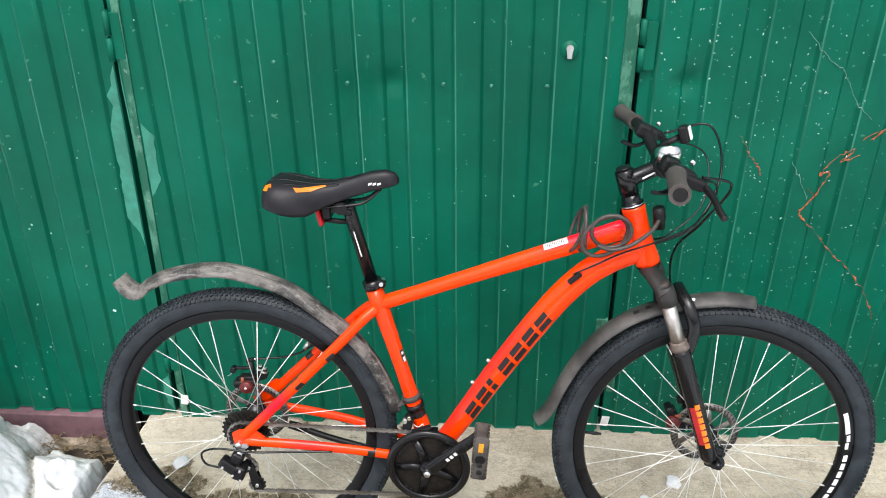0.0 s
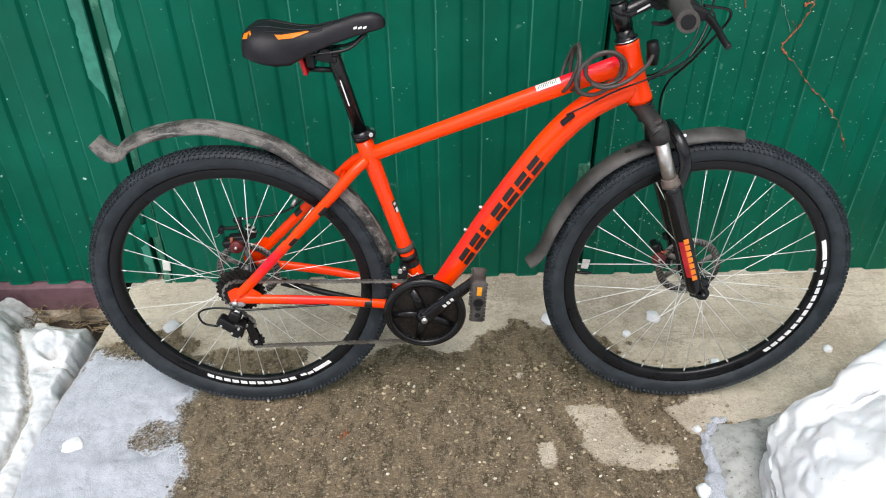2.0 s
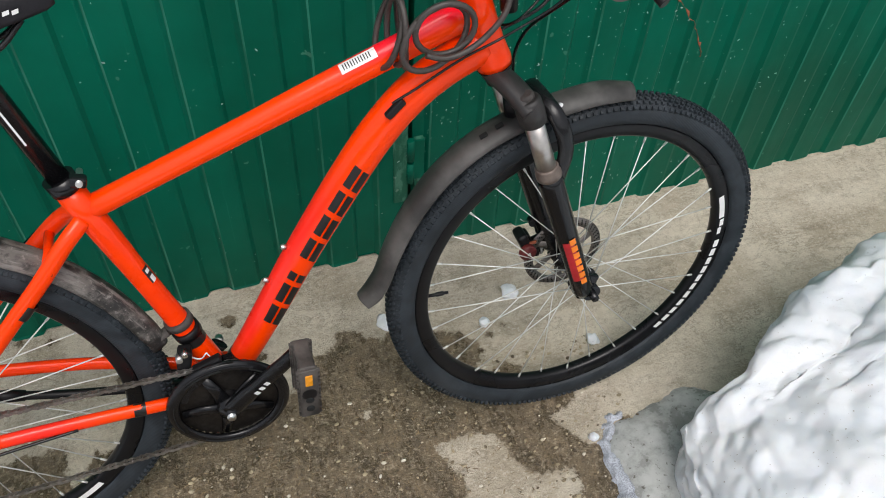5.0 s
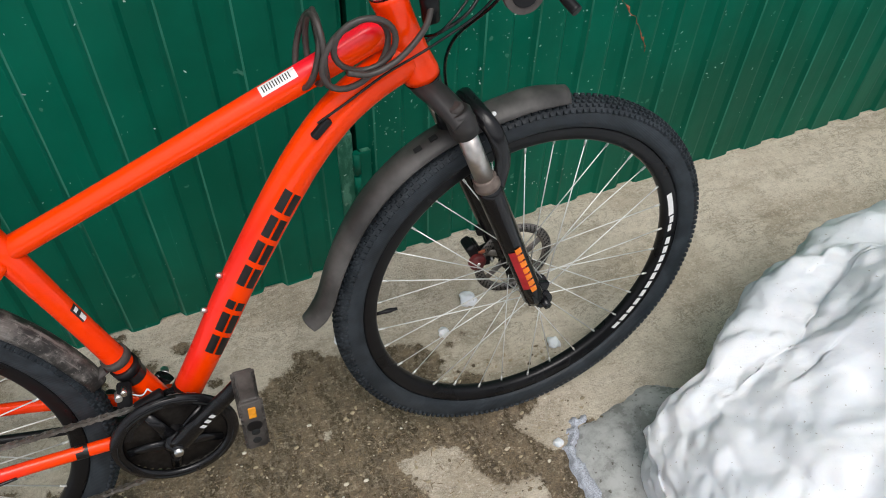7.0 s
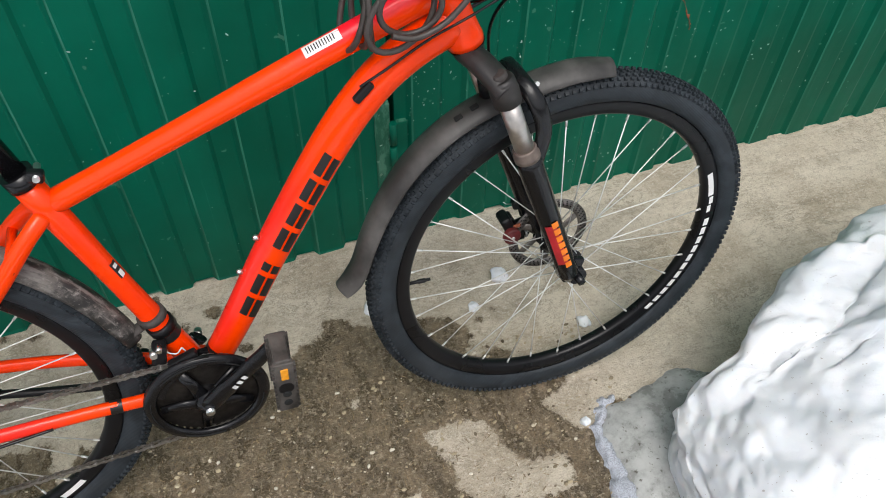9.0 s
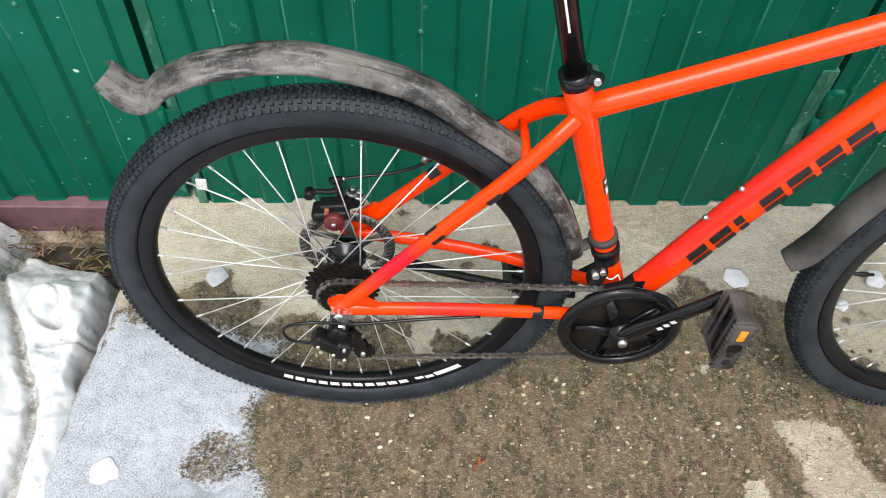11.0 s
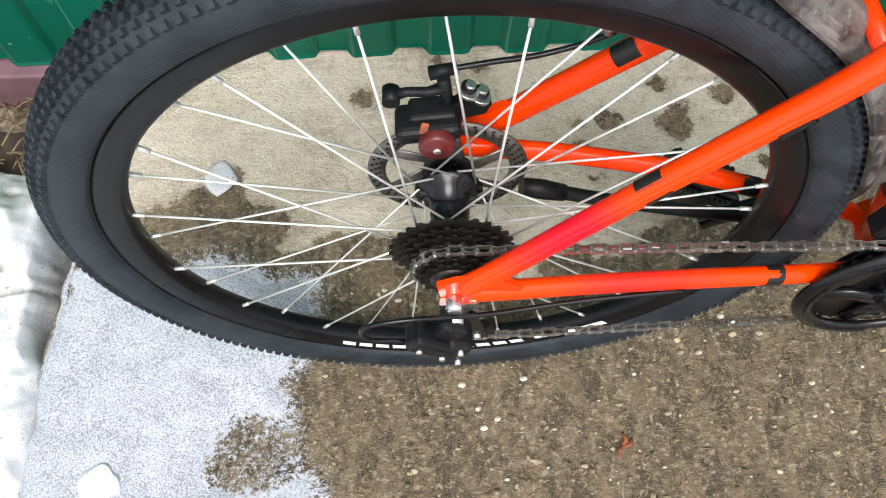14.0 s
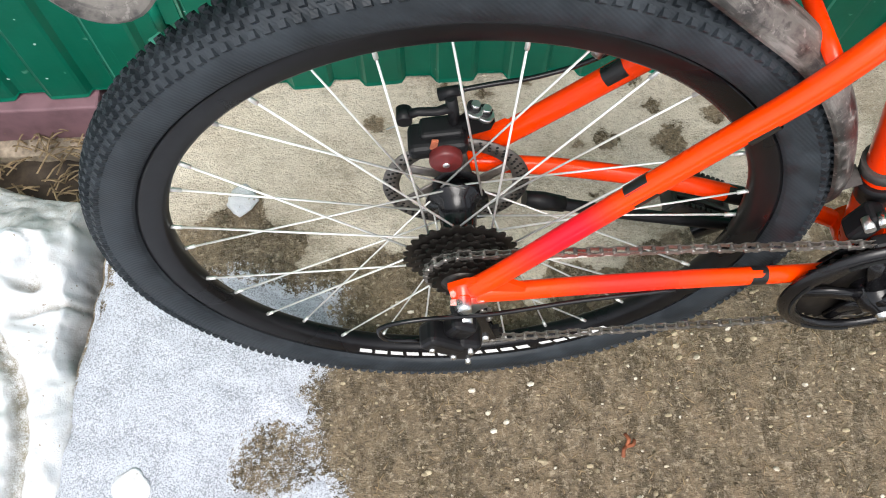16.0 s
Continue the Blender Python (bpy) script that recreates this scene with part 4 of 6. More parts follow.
def streak(pts, r, mat, name):
    b = B()
    P = smooth_path([(x, WALL_Y - 0.003, z + 0.010) for x, z in pts], 8)
    P = [p + np.array((0.004 * noise.noise((i * 0.9, r * 900, 0)), 0, 0.004 * noise.noise((0, i * 0.9, r * 700)))) for i, p in enumerate(P)]
    P = [p + np.array((0.006 * noise.noise((i * 2.1, r * 300, 5)), 0, 0.006 * noise.noise((7, i * 2.1, r * 200)))) for i, p in enumerate(P)]
    tube(b, P, [max(0.00025, r * (0.25 + 1.9 * noise.noise((i * 0.83, 3, r * 500)))) for i in range(len(P))], 6, flat=[0.0012] * len(P), up=(0, 0, 1))
    return part(name, b, mat, wall)


streak([(1.385, 0.825), (1.40, 0.80), (1.378, 0.765), (1.385, 0.743), (1.43, 0.70), (1.472, 0.652), (1.53, 0.60), (1.59, 0.53), (1.625, 0.47), (1.639, 0.435)], 0.0030, RUST, "rust_streak")
streak([(1.385, 0.775), (1.41, 0.82), (1.43, 0.875), (1.405, 0.865), (1.44, 0.915), (1.475, 0.935), (1.45, 0.90), (1.49, 0.92)], 0.0030, RUST, "rust_streak")
streak([(1.49, 0.96), (1.53, 0.985), (1.515, 0.965), (1.56, 1.01), (1.60, 1.02), (1.66, 1.06), (1.72, 1.05)], 0.0034, RUST, "rust_streak")
streak([(1.54, 1.0), (1.57, 0.97), (1.60, 1.01)], 0.0028, RUST, "rust_streak")
streak([(1.19, 0.97), (1.22, 0.92), (1.25, 0.885), (1.258, 0.865)], 0.0025, RUST, "rust_streak")
streak([(1.31, 1.22), (1.36, 1.165), (1.41, 1.126), (1.45, 1.06), (1.50, 1.01)], 0.0004, PALE, "scratch")
streak([(1.33, 0.90), (1.36, 0.85), (1.385, 0.80)], 0.0004, PALE, "scratch")
sill = part("sill_beam", box(B(), (1.95, 0.07, 0.095), pose(-1.56, WALL_Y + 0.012, -0.045), 0.004), SILL_PAINT)
tagged(sill, "mauve-primed steel sill beam under the garage front", "beam", kind="structure")
board = part("sill_board", box(B(), (1.93, 0.09, 0.03), pose(-1.555, WALL_Y - 0.01, -0.108), 0.003), WOODEN)
tagged(board, "weathered grey board under the steel sill", "board", kind="structure")

# ---- plain unseen walls behind the camera, added to block low sky light and darken reflections ----
for name_, size_, at_ in (("blocker_opposite", (26, 0.3, 1.7), (0, -6.5, 0.55)), ("blocker_west", (0.3, 7.6, 1.7), (-9.0, -3.0, 0.55)), ("blocker_east", (0.3, 7.6, 1.7), (10.5, -3.0, 0.55))):
    tagged(part(name_, box(B(), size_, pose(*at_)), BLOCKER), "plain unseen wall added to block low sky light", "wall", kind="structure")

# ---- the bicycle: x along it, y towards the wall, z up its own plane ----
bike = new("bicycle")
bike.matrix_basis = pose(0, 0.024, 0, -7.3, 0, -0.65) @ pose(-0.0102, 0, -0.0035, 0, -0.3, 0) @ Matrix.Diagonal((1.009, 1.009, 1.009, 1))
tagged(bike, "orange mountain bicycle with muddy mudguards leaning on the garage", "bicycle")
AX_R, AX_F, BB = (0.0, 0.0, 0.367), (1.104, 0.0, 0.367), (0.447, 0.0, 0.315)


def wheel(label, centre, rear):
    """A spoked wheel with knobbly tyre; the mesh of the part is its rim."""
    b = lathe(B(), [(0.292, -0.008), (0.296, -0.0115), (0.314, -0.0140), (0.3185, -0.0138), (0.309, -0.009), (0.309, 0.009), (0.3185, 0.0138), (0.314, 0.0140),
                    (0.296, 0.0115), (0.292, 0.008), (0.290, 0.0)], seg=120, closed=True)
    rim = part("wheel", b, RIM_BLACK, bike, label)
    rim.matrix_basis = pose(*centre)
    prof = [(0.3125, -0.0120), (0.3185, -0.0140), (0.3190, -0.0160), (0.3215, -0.0192), (0.333, -0.0228), (0.344, -0.0234), (0.353, -0.0210), (0.3595, -0.0150), (0.3625, -0.0076), (0.3632, 0.0)]
    prof = prof + [(r, -y) for r, y in prof[-2::-1]]
    part("tyre", lathe(B(), prof, seg=144), TYRE, rim)
    b = B()
    n = 186
    verts, faces = [], []
    for k in range(n):
        a0 = 2 * math.pi * k / n
        for lat, rad, hw, hl, hh, off in ((-0.0218, 0.3512, 0.0034, 0.0036, 0.0028, 0.0), (0.0218, 0.3512, 0.0034, 0.0036, 0.0028, 0.0), (-0.0168, 0.3580, 0.0028, 0.0030, 0.0034, 0.5), (0.0168, 0.3580, 0.0028, 0.0030, 0.0034, 0.5),
                                          (-0.0112, 0.3618, 0.0029, 0.0032, 0.0034, 0.0), (0.0112, 0.3618, 0.0029, 0.0032, 0.0034, 0.0), (-0.0038, 0.3632, 0.0030, 0.0032, 0.0034, 0.5), (0.0038, 0.3632, 0.0030, 0.0032, 0.0034, 0.5)):
            a = a0 + off * 2 * math.pi / n
            tilt = math.atan2(lat, 0.030) * 1.25
            R = Matrix.Rotation(-a, 4, "Y") @ Matrix.Translation((rad, lat, 0)) @ Matrix.Rotation(tilt, 4, "Z")
            base = len(verts)
            for px, sc in ((-0.002, 1.0), (hh, 0.78)):
                for py, pz in ((-1, -1), (1, -1), (1, 1), (-1, 1)):
                    verts.append((R @ Vector((px, py * hw * sc, pz * hl * sc)))[:])
            faces += [tuple(base + i for i in f) for f in ((4, 5, 6, 7), (0, 1, 5, 4), (1, 2, 6, 5), (2, 3, 7, 6), (3, 0, 4, 7))]
    me = bpy.data.meshes.new("tread")
    me.from_pydata(verts, [], faces)
    me.materials.append(TYRE)
    tr = new("tread", me)
    tr.parent = rim
    tr["kind"] = "stuff"
    b.free()
    fl_n, fl_f = (-0.018, 0.042) if rear else (-0.032, 0.026)
    fr = 0.030 if rear else 0.024
    dy = 0.066 if rear else 0.052
    b = lathe(B(), [(0.005, fl_n - 0.03), (0.010, fl_n - 0.025), (0.014, fl_n - 0.005), (fr + 0.004, fl_n - 0.0015), (fr + 0.004, fl_n + 0.0015), (0.021, fl_n + 0.005), (0.0185, 0.004),
                    (0.021, fl_f - 0.005), (fr + 0.004, fl_f - 0.0015), (fr + 0.004, fl_f + 0.0015), (0.017, fl_f + 0.004), (0.017, dy - 0.004), (0.006, dy), (0.005, dy + 0.016)], seg=32)
    part("hub", b, BLACK_GLOSS, rim)
    protos = {}
    for k in range(32):
        near = k % 2 == 0
        lat = fl_n if near else fl_f
        pair = (k // 2) % 2
        a_rim = 2 * math.pi * k / 32 + radians(-9.3 if rear else 25.5)
        key = (near, pair)
        if key not in protos:
            d = (1 if pair else -1) * radians(62)
            p0 = (fr * math.cos(d), lat + (0.002 if pair else -0.002), fr * math.sin(d))
            p1 = (0.2925, lat * 0.12, 0.0)
            pm = [p0[i] + (p1[i] - p0[i]) * 0.955 for i in range(3)]
            protos[key] = part("spoke", tube(tube(B(), [p0, p1], 0.00115, 6), [pm, p1], 0.0021, 6), SPOKE, rim)
            protos[key].matrix_basis = pose(0, 0, 0, 0, -math.degrees(a_rim), 0)
        else:
            share("spoke", protos[key], rim, pose(0, 0, 0, 0, -math.degrees(a_rim), 0))
    va = radians(176)
    if not rear:
        part("valve", tube(B(), [(r * math.cos(va), 0, r * math.sin(va)) for r in (0.292, 0.276, 0.274, 0.262, 0.260, 0.252)], [0.0032, 0.0032, 0.0042, 0.0042, 0.0030, 0.0028], 10), BLACK, rim, "black valve stem")
    # brake disc on the wall side: braking band, six curved arms and carrier; near-black discs stand for the shaded
    # perforations
    disc = part("brake_disc", lathe(B(), [(0.062, dy - 0.001), (0.080, dy - 0.001), (0.080, dy + 0.001), (0.062, dy + 0.001)], seg=60, closed=True), DISC, rim)
    arm_ = None
    for k in range(6):
        if arm_ is None:
            pa, pb = (0.020, 0.0), (0.066 * math.cos(0.5), 0.066 * math.sin(0.5))
            arm_ = part("disc_arm", tube(B(), [(pa[0], dy, pa[1]), ((pa[0] + pb[0]) / 2 * 0.96, dy, (pa[1] + pb[1]) / 2 * 0.96), (pb[0], dy, pb[1])], 0.0075, 6, flat=0.001, up=(pa[1], 0, -pa[0])), DISC, disc)
        else:
            share("disc_arm", arm_, disc, pose(0, 0, 0, 0, -60 * k, 0))
    part("disc_carrier", lathe(B(), [(0.014, dy - 0.0015), (0.026, dy - 0.0015), (0.026, dy + 0.0015), (0.014, dy + 0.0015)], seg=24, closed=True), BLACK, disc)
    b = B()
    for k in range(48):
        a = k * 2 * math.pi / 48
        for j, r in enumerate((0.068, 0.072, 0.076)):
            aa = a + j * 0.035
            lathe(b, [(0.0001, dy - 0.0014), (0.0018, dy - 0.0014), (0.0018, dy + 0.0014), (0.0001, dy + 0.0014)], (r * math.cos(aa), 0, r * math.sin(aa)), seg=6)
    part("perforation", b, GAP_SHADE, rim)["kind"] = "stuff"
    return rim


def rim_bars(rim, start, end, letters):
    """White maker's mark on the rim's side, as plain slabs of its size."""
    segs = [(i / letters * 0.66, (i + 0.78) / letters * 0.66, 0.2995, 0.3085) for i in range(letters)] + [(0.69, 0.735, 0.299, 0.306), (0.745, 0.79, 0.301, 0.3085), (0.80, 0.95, 0.2985, 0.3085)]
    for k, (f0, f1, r0, r1) in enumerate(segs):
        b = B()
        n = 6
        rows = []
        for i in range(n):
            f = f0 + (f1 - f0) * i / (n - 1)
            rows.append([bv for bv in (b.verts.new((r * math.cos(start + (end - start) * (f + s * 0.006)), -0.0120 - (r - 0.296) * 0.11 - 0.0006, r * math.sin(start + (end - start) * (f + s * 0.006)))) for r, s in ((r0, 0), (r1, 1)))])
        for p, q in zip(rows, rows[1:]):
            b.faces.new((p[0], p[1], q[1], q[0]))
        part("rim_mark", b, WHITE, rim)


wheel_r = wheel("black rim with knobbly tyre and thin silver spokes", AX_R, True)
wheel_f = wheel("black rim with knobbly tyre and thin silver spokes", AX_F, False)
rim_bars(wheel_r, radians(-116), radians(-47), 11)
rim_bars(wheel_f, radians(-47), radians(24), 11)

# ---- frame ----
frame_ob = part("frame", lathe(B(), [(0.0165, -0.036), (0.0225, -0.036), (0.0225, 0.036), (0.0165, 0.036)], BB, 28, True), PAINT, bike, "orange aluminium frame with pink fades and black marks")


def lerp(a, b, t):
    return tuple(a[i] + (b[i] - a[i]) * t for i in range(len(a)))


ST_TOP = (0.322, 0.0, 0.752)
part("seat_tube", tube(B(), [lerp(BB, ST_TOP, t) for t in np.linspace(0.03, 1, 9)], [0.021, 0.0205, 0.019, 0.0175, 0.017, 0.0172, 0.0185, 0.0195, 0.0192], 24), PAINT, frame_ob)
TT0, TT1 = (0.326, 0.0, 0.703), (0.885, 0.0, 0.905)
part("top_tube", tube(B(), [lerp(TT0, TT1, t) for t in np.linspace(0, 1, 14)], [0.0180, 0.0170, 0.0166, 0.0165, 0.0168, 0.0172, 0.0178, 0.019, 0.0195, 0.020, 0.0205, 0.021, 0.022, 0.023], 24, flat=0.0165), PAINT_TT, frame_ob)
DT = [(0.462, 0, 0.322), (0.50, 0, 0.378), (0.546, 0, 0.450), (0.598, 0, 0.534), (0.651, 0, 0.614), (0.700, 0, 0.685), (0.745, 0, 0.744), (0.795, 0, 0.795), (0.847, 0, 0.830), (0.905, 0, 0.856)]
dtp = smooth_path(DT, 6)
part("down_tube", tube(B(), dtp, [0.0225 + 0.007 * math.sin(min(1, i / (len(dtp) * 0.55)) * math.pi / 2) for i in range(len(dtp))], 28, flat=[0.021 + 0.003 * i / len(dtp) for i in range(len(dtp))]), PAINT_DT, frame_ob)
HT0, HT1 = (0.922, 0, 0.822), (0.880, 0, 0.951)
part("head_tube", tube(B(), [lerp(HT0, HT1, t) for t in (0, 0.06, 0.12, 0.3, 0.5, 0.7, 0.86, 0.94, 1)], [0.0265, 0.0272, 0.026, 0.0235, 0.0232, 0.0232, 0.0238, 0.025, 0.0245], 28), PAINT, frame_ob)
for s in (-1, 1):
    w = 0.0 if s < 0 else 0.021
    P = smooth_path([(0.330, 0.012 * s, 0.700), (0.300, 0.030 * s + w * 0.5, 0.678), (0.255, 0.043 * s + w, 0.632), (0.19, 0.050 * s + w, 0.566), (0.10, 0.060 * s + w, 0.474), (0.035, 0.068 * s + w, 0.408), (0.008, 0.071 * s + w, 0.385)], 6)
    part("seat_stay", tube(B(), P, [0.0125] * (len(P) - 4) + [0.0115, 0.0105, 0.0095, 0.009], 16, flat=0.0105), PAINT_SS if s < 0 else PAINT, frame_ob)
    P = smooth_path([(0.012, 0.070 * s + w, 0.372), (0.05, 0.068 * s + w, 0.369), (0.13, 0.062 * s + w, 0.362), (0.24, 0.055 * s + w * 0.6, 0.351), (0.34, 0.047 * s, 0.336), (0.40, 0.038 * s, 0.322), (0.437, 0.026 * s, 0.315)], 6)
    part("chain_stay", tube(B(), P, [0.0095, 0.0105] + [0.0118] * (len(P) - 2), 16, flat=0.0095), PAINT_CS if s < 0 else PAINT, frame_ob)
    part("dropout", prism(B(), [(-0.016, 0.392), (0.002, 0.402), (0.040, 0.402), (0.062, 0.384), (0.055, 0.362), (0.020, 0.360), (0.008, 0.352), (-0.010, 0.356)], 0.0705 * s + w - 0.003, 0.0705 * s + w + 0.003), PAINT, frame_ob)
    # black marks on the stays
    P = [lerp((0.19, 0.050 * s + w, 0.566), (0.10, 0.060 * s + w, 0.474), t) for t in (0.36, 0.45, 0.54)]
    part("stay_band", tube(B(), P, 0.0127, 16, flat=0.0108, cap=False), BLACK_DECAL, frame_ob)
    P = [lerp((0.255, 0.043 * s + w, 0.632), (0.19, 0.050 * s + w, 0.566), t) for t in (0.35, 0.5, 0.62)]
    part("stay_band", tube(B(), [tuple(np.array(p) + np.array((0.002, -0.001 * 1, -0.003))) for p in P], 0.0112, 16, flat=0.0102, cap=False), BLACK_DECAL, frame_ob)
    P = [lerp((0.24, 0.055 * s + w * 0.6, 0.351), (0.34, 0.047 * s, 0.336), t) for t in (0.62, 0.72, 0.80)]
    part("stay_band", tube(B(), P, 0.0124, 16, flat=0.0102, cap=False), BLACK_DECAL, frame_ob)
part("stay_bridge", tube(B(), [(0.268, -0.04, 0.645), (0.268, 0.058, 0.645)], 0.007, 10), PAINT, frame_ob)
part("gear_hanger", prism(B(), [(-0.014, 0.369), (0.020, 0.371), (0.024, 0.362), (0.014, 0.354), (0.006, 0.338), (-0.010, 0.338), (-0.014, 0.358)], -0.0815, -0.0745), STEEL, frame_ob, "bright bare metal gear hanger")
part("axle_nut", lathe(B(), [(0.0001, -0.088), (0.0075, -0.088), (0.0090, -0.084), (0.0090, -0.074)], AX_R, 6), STEEL, frame_ob)
for x, z in ((0.558, 0.507), (0.594, 0.566)):
    o = part("bottle_bolt", lathe(B(), [(0.0001, -0.006), (0.0045, -0.006), (0.005, 0.0), (0.003, 0.003)], seg=12), STEEL, frame_ob)
    o.matrix_basis = pose(x - 0.012, -0.002, z + 0.006, 0, 0, 0) @ pose(0, 0, 0, 90, 0, 0) @ pose(0, 0, 0, 0, 0, 60)


def on_tube(path, t, side=-1):
    """Point, direction and normal in the plane on a polyline at fraction t."""
    P = [np.array(p, float) for p in path]
    L = np.cumsum([0] + [np.linalg.norm(b - a) for a, b in zip(P, P[1:])])
    s = t * L[-1]
    i = min(int(np.searchsorted(L, s)), len(P) - 1) or 1
    d = (P[i] - P[i - 1]) / np.linalg.norm(P[i] - P[i - 1])
    return P[i - 1] + d * (s - L[i - 1]), d


def wrap_mark(path, t0, t1, q0, q1, half_up, half_side, mat, name, skew=0.0, label="", parent=None, lift=1.02, side=-1):
    """A decal that lies on an oval tube: along t0..t1, across angle q0..q1 (-1 lower edge, 1 upper edge)."""
    b = B()
    n, m = 5, 6
    g = []
    for i in range(n):
        row = []
        for j in range(m):
            q = q0 + (q1 - q0) * j / (m - 1)
            p, d = on_tube(path, t0 + (t1 - t0) * i / (n - 1) + skew * q)
            up = np.array((-d[2], 0, d[0]))
            a = q * math.pi / 2
            row.append(b.verts.new(p + up * math.sin(a) * half_up * lift + np.array((0, side, 0)) * math.cos(a) * half_side * lift))
        g.append(row)
    for i in range(n - 1):
        for j in range(m - 1):
            b.faces.new((g[i][j], g[i + 1][j], g[i + 1][j + 1], g[i][j + 1])).smooth = True
    return part(name, b, mat, parent or frame_ob, label)


# the maker's mark on the down tube: seven slanted pairs of plain black slabs
t0 = 0.197
STEP = 0.0655
for k in range(7):
    a, b_ = t0 + k * STEP, t0 + k * STEP + (0.022 if k == 2 else 0.052)
    wrap_mark(dtp, a, b_, -0.40, -0.10, 0.0296, 0.0237, BLACK_DECAL, "frame_mark", 0.016)
    wrap_mark(dtp, a, b_, -0.02, 0.26, 0.0296, 0.0237, BLACK_DECAL, "frame_mark", 0.016)
TTP = [TT0, TT1]
st = wrap_mark(TTP, 0.675, 0.765, 0.40, 0.98, 0.0200, 0.0170, WHITE, "data_sticker", 0, "white data sticker with rows of dark bars")
for k in range(11):
    wrap_mark(TTP, 0.683 + k * 0.0065, 0.6855 + k * 0.0065, 0.53, 0.86, 0.0201, 0.01715, BLACK_DECAL, "sticker_bar", lift=1.025)
STP = [BB, ST_TOP]
wrap_mark(STP, 0.565, 0.632, -0.90, -0.45, 0.0175, 0.0175, BLACK_DECAL, "seat_tube_badge")
wrap_mark(STP, 0.565, 0.592, -0.82, -0.55, 0.0178, 0.0178, WHITE, "badge_mark")
wrap_mark(STP, 0.607, 0.622, -0.82, -0.55, 0.0178, 0.0178, WHITE, "badge_mark")
part("tube_band", tube(B(), [lerp(BB, ST_TOP, t) for t in (0.235, 0.255, 0.27)], 0.0202, 24, cap=False), BLACK_DECAL, frame_ob)
part("tube_band", tube(B(), [on_tube(dtp, t)[0] for t in (0.035, 0.05, 0.065)], 0.0248, 28, flat=0.0226, cap=False), BLACK_DECAL, frame_ob)
part("cable_port", box(B(), (0.034, 0.010, 0.012), pose(0.766, -0.0245, 0.792, 0, -42, 0), 0.003), BLACK, frame_ob)

# ---- seat ----
part("seat_clamp", tube(B(), [lerp(BB, ST_TOP, t) for t in (0.985, 1.0, 1.03)], 0.0215, 24), BLACK_GLOSS, bike)
o = part("clamp_ear", box(B(), (0.022, 0.016, 0.016), pose(0.342, -0.012, 0.762, 0, 18, 0), 0.004), BLACK_GLOSS, bike)
part("clamp_bolt", tube(B(), [(0.344, -0.024, 0.763), (0.344, 0.01, 0.763)], 0.0045, 10), STEEL, o)
SP1 = (0.2765, 0, 0.930)
post = part("seatpost", tube(B(), [lerp(BB, ST_TOP, 1.0), SP1, (0.274, 0, 0.943)], [0.0145, 0.0145, 0.017], 24), BLACK_GLOSS, bike, "black seatpost with a small white mark")
wrap_mark([lerp(BB, ST_TOP, 1.0), SP1], 0.42, 0.74, -0.02, 0.10, 0.0148, 0.0148, WHITE, "seatpost_mark", parent=post)
part("seatpost_head", box(tube(B(), [(0.262, -0.024, 0.938), (0.262, 0.024, 0.938)], 0.014, 14), (0.045, 0.04, 0.014), pose(0.262, 0, 0.930, 0, 10, 0), 0.004), BLACK, post)
o = part("rear_reflector", box(B(), (0.010, 0.044, 0.042), pose(0.214, -0.004, 0.918, 0, -14, 0), 0.003), RED_PLASTIC, bike, "red reflector under the saddle")
part("reflector_bracket", box(tube(B(), [(0.216, 0, 0.906), (0.250, 0, 0.902), (0.274, 0, 0.902)], 0.006, 8), (0.02, 0.036, 0.030), pose(0.228, 0, 0.925), 0.004), BLACK, o)


def saddle_mesh():
    S = [(0.098, 0.040, 0.978, 0.020), (0.104, 0.062, 0.992, 0.044), (0.120, 0.074, 1.001, 0.058), (0.145, 0.078, 1.002, 0.068), (0.170, 0.073, 0.998, 0.070), (0.195, 0.060, 0.994, 0.068),
         (0.220, 0.044, 0.992, 0.055), (0.250, 0.031, 0.995, 0.046), (0.290, 0.0235, 1.006, 0.044), (0.330, 0.0205, 1.016, 0.041), (0.360, 0.019, 1.019, 0.037), (0.378, 0.014, 1.014, 0.028), (0.387, 0.006, 1.004, 0.014)]
    b = B()
    n = 22
    rings = []
    for x, hw, zt, h in S:
        ring = []
        for k in range(n):
            a = math.pi * k / (n - 1)
            c, s = math.cos(a), math.sin(a)
            y = hw * (abs(c) ** 0.62) * (1 if c >= 0 else -1)
            droop = h * (1 - s ** 0.75)
            groove = -0.006 * math.exp(-(y / 0.010) ** 2) * (1 if 0.11 < x < 0.31 else 0)
            ring.append(b.verts.new((x, y, zt - droop * 0.93 + groove)))
        for k in range(n):
            c = math.cos(math.pi * (n - 1 - k) / (n - 1))
            ring.append(b.verts.new((x * 0.985 + 0.003, hw * 0.84 * c, zt - h * 0.98 + 0.012 * (1 - c * c))))
        rings.append(ring)
    m = len(rings[0])
    for r0, r1 in zip(rings, rings[1:]):
        for k in range(m):
            b.faces.new((r0[k], r0[(k + 1) % m], r1[(k + 1) % m], r1[k])).smooth = True
    b.faces.new(rings[0])
    b.faces.new(rings[-1][::-1])
    bmesh.ops.subdivide_edges(b, edges=b.edges, cuts=1, use_grid_fill=True, smooth=0.6)
    for f in b.faces:
        f.smooth = True
    return b


saddle = part("saddle", saddle_mesh(), VINYL, bike, "black vinyl sports saddle with orange inserts")
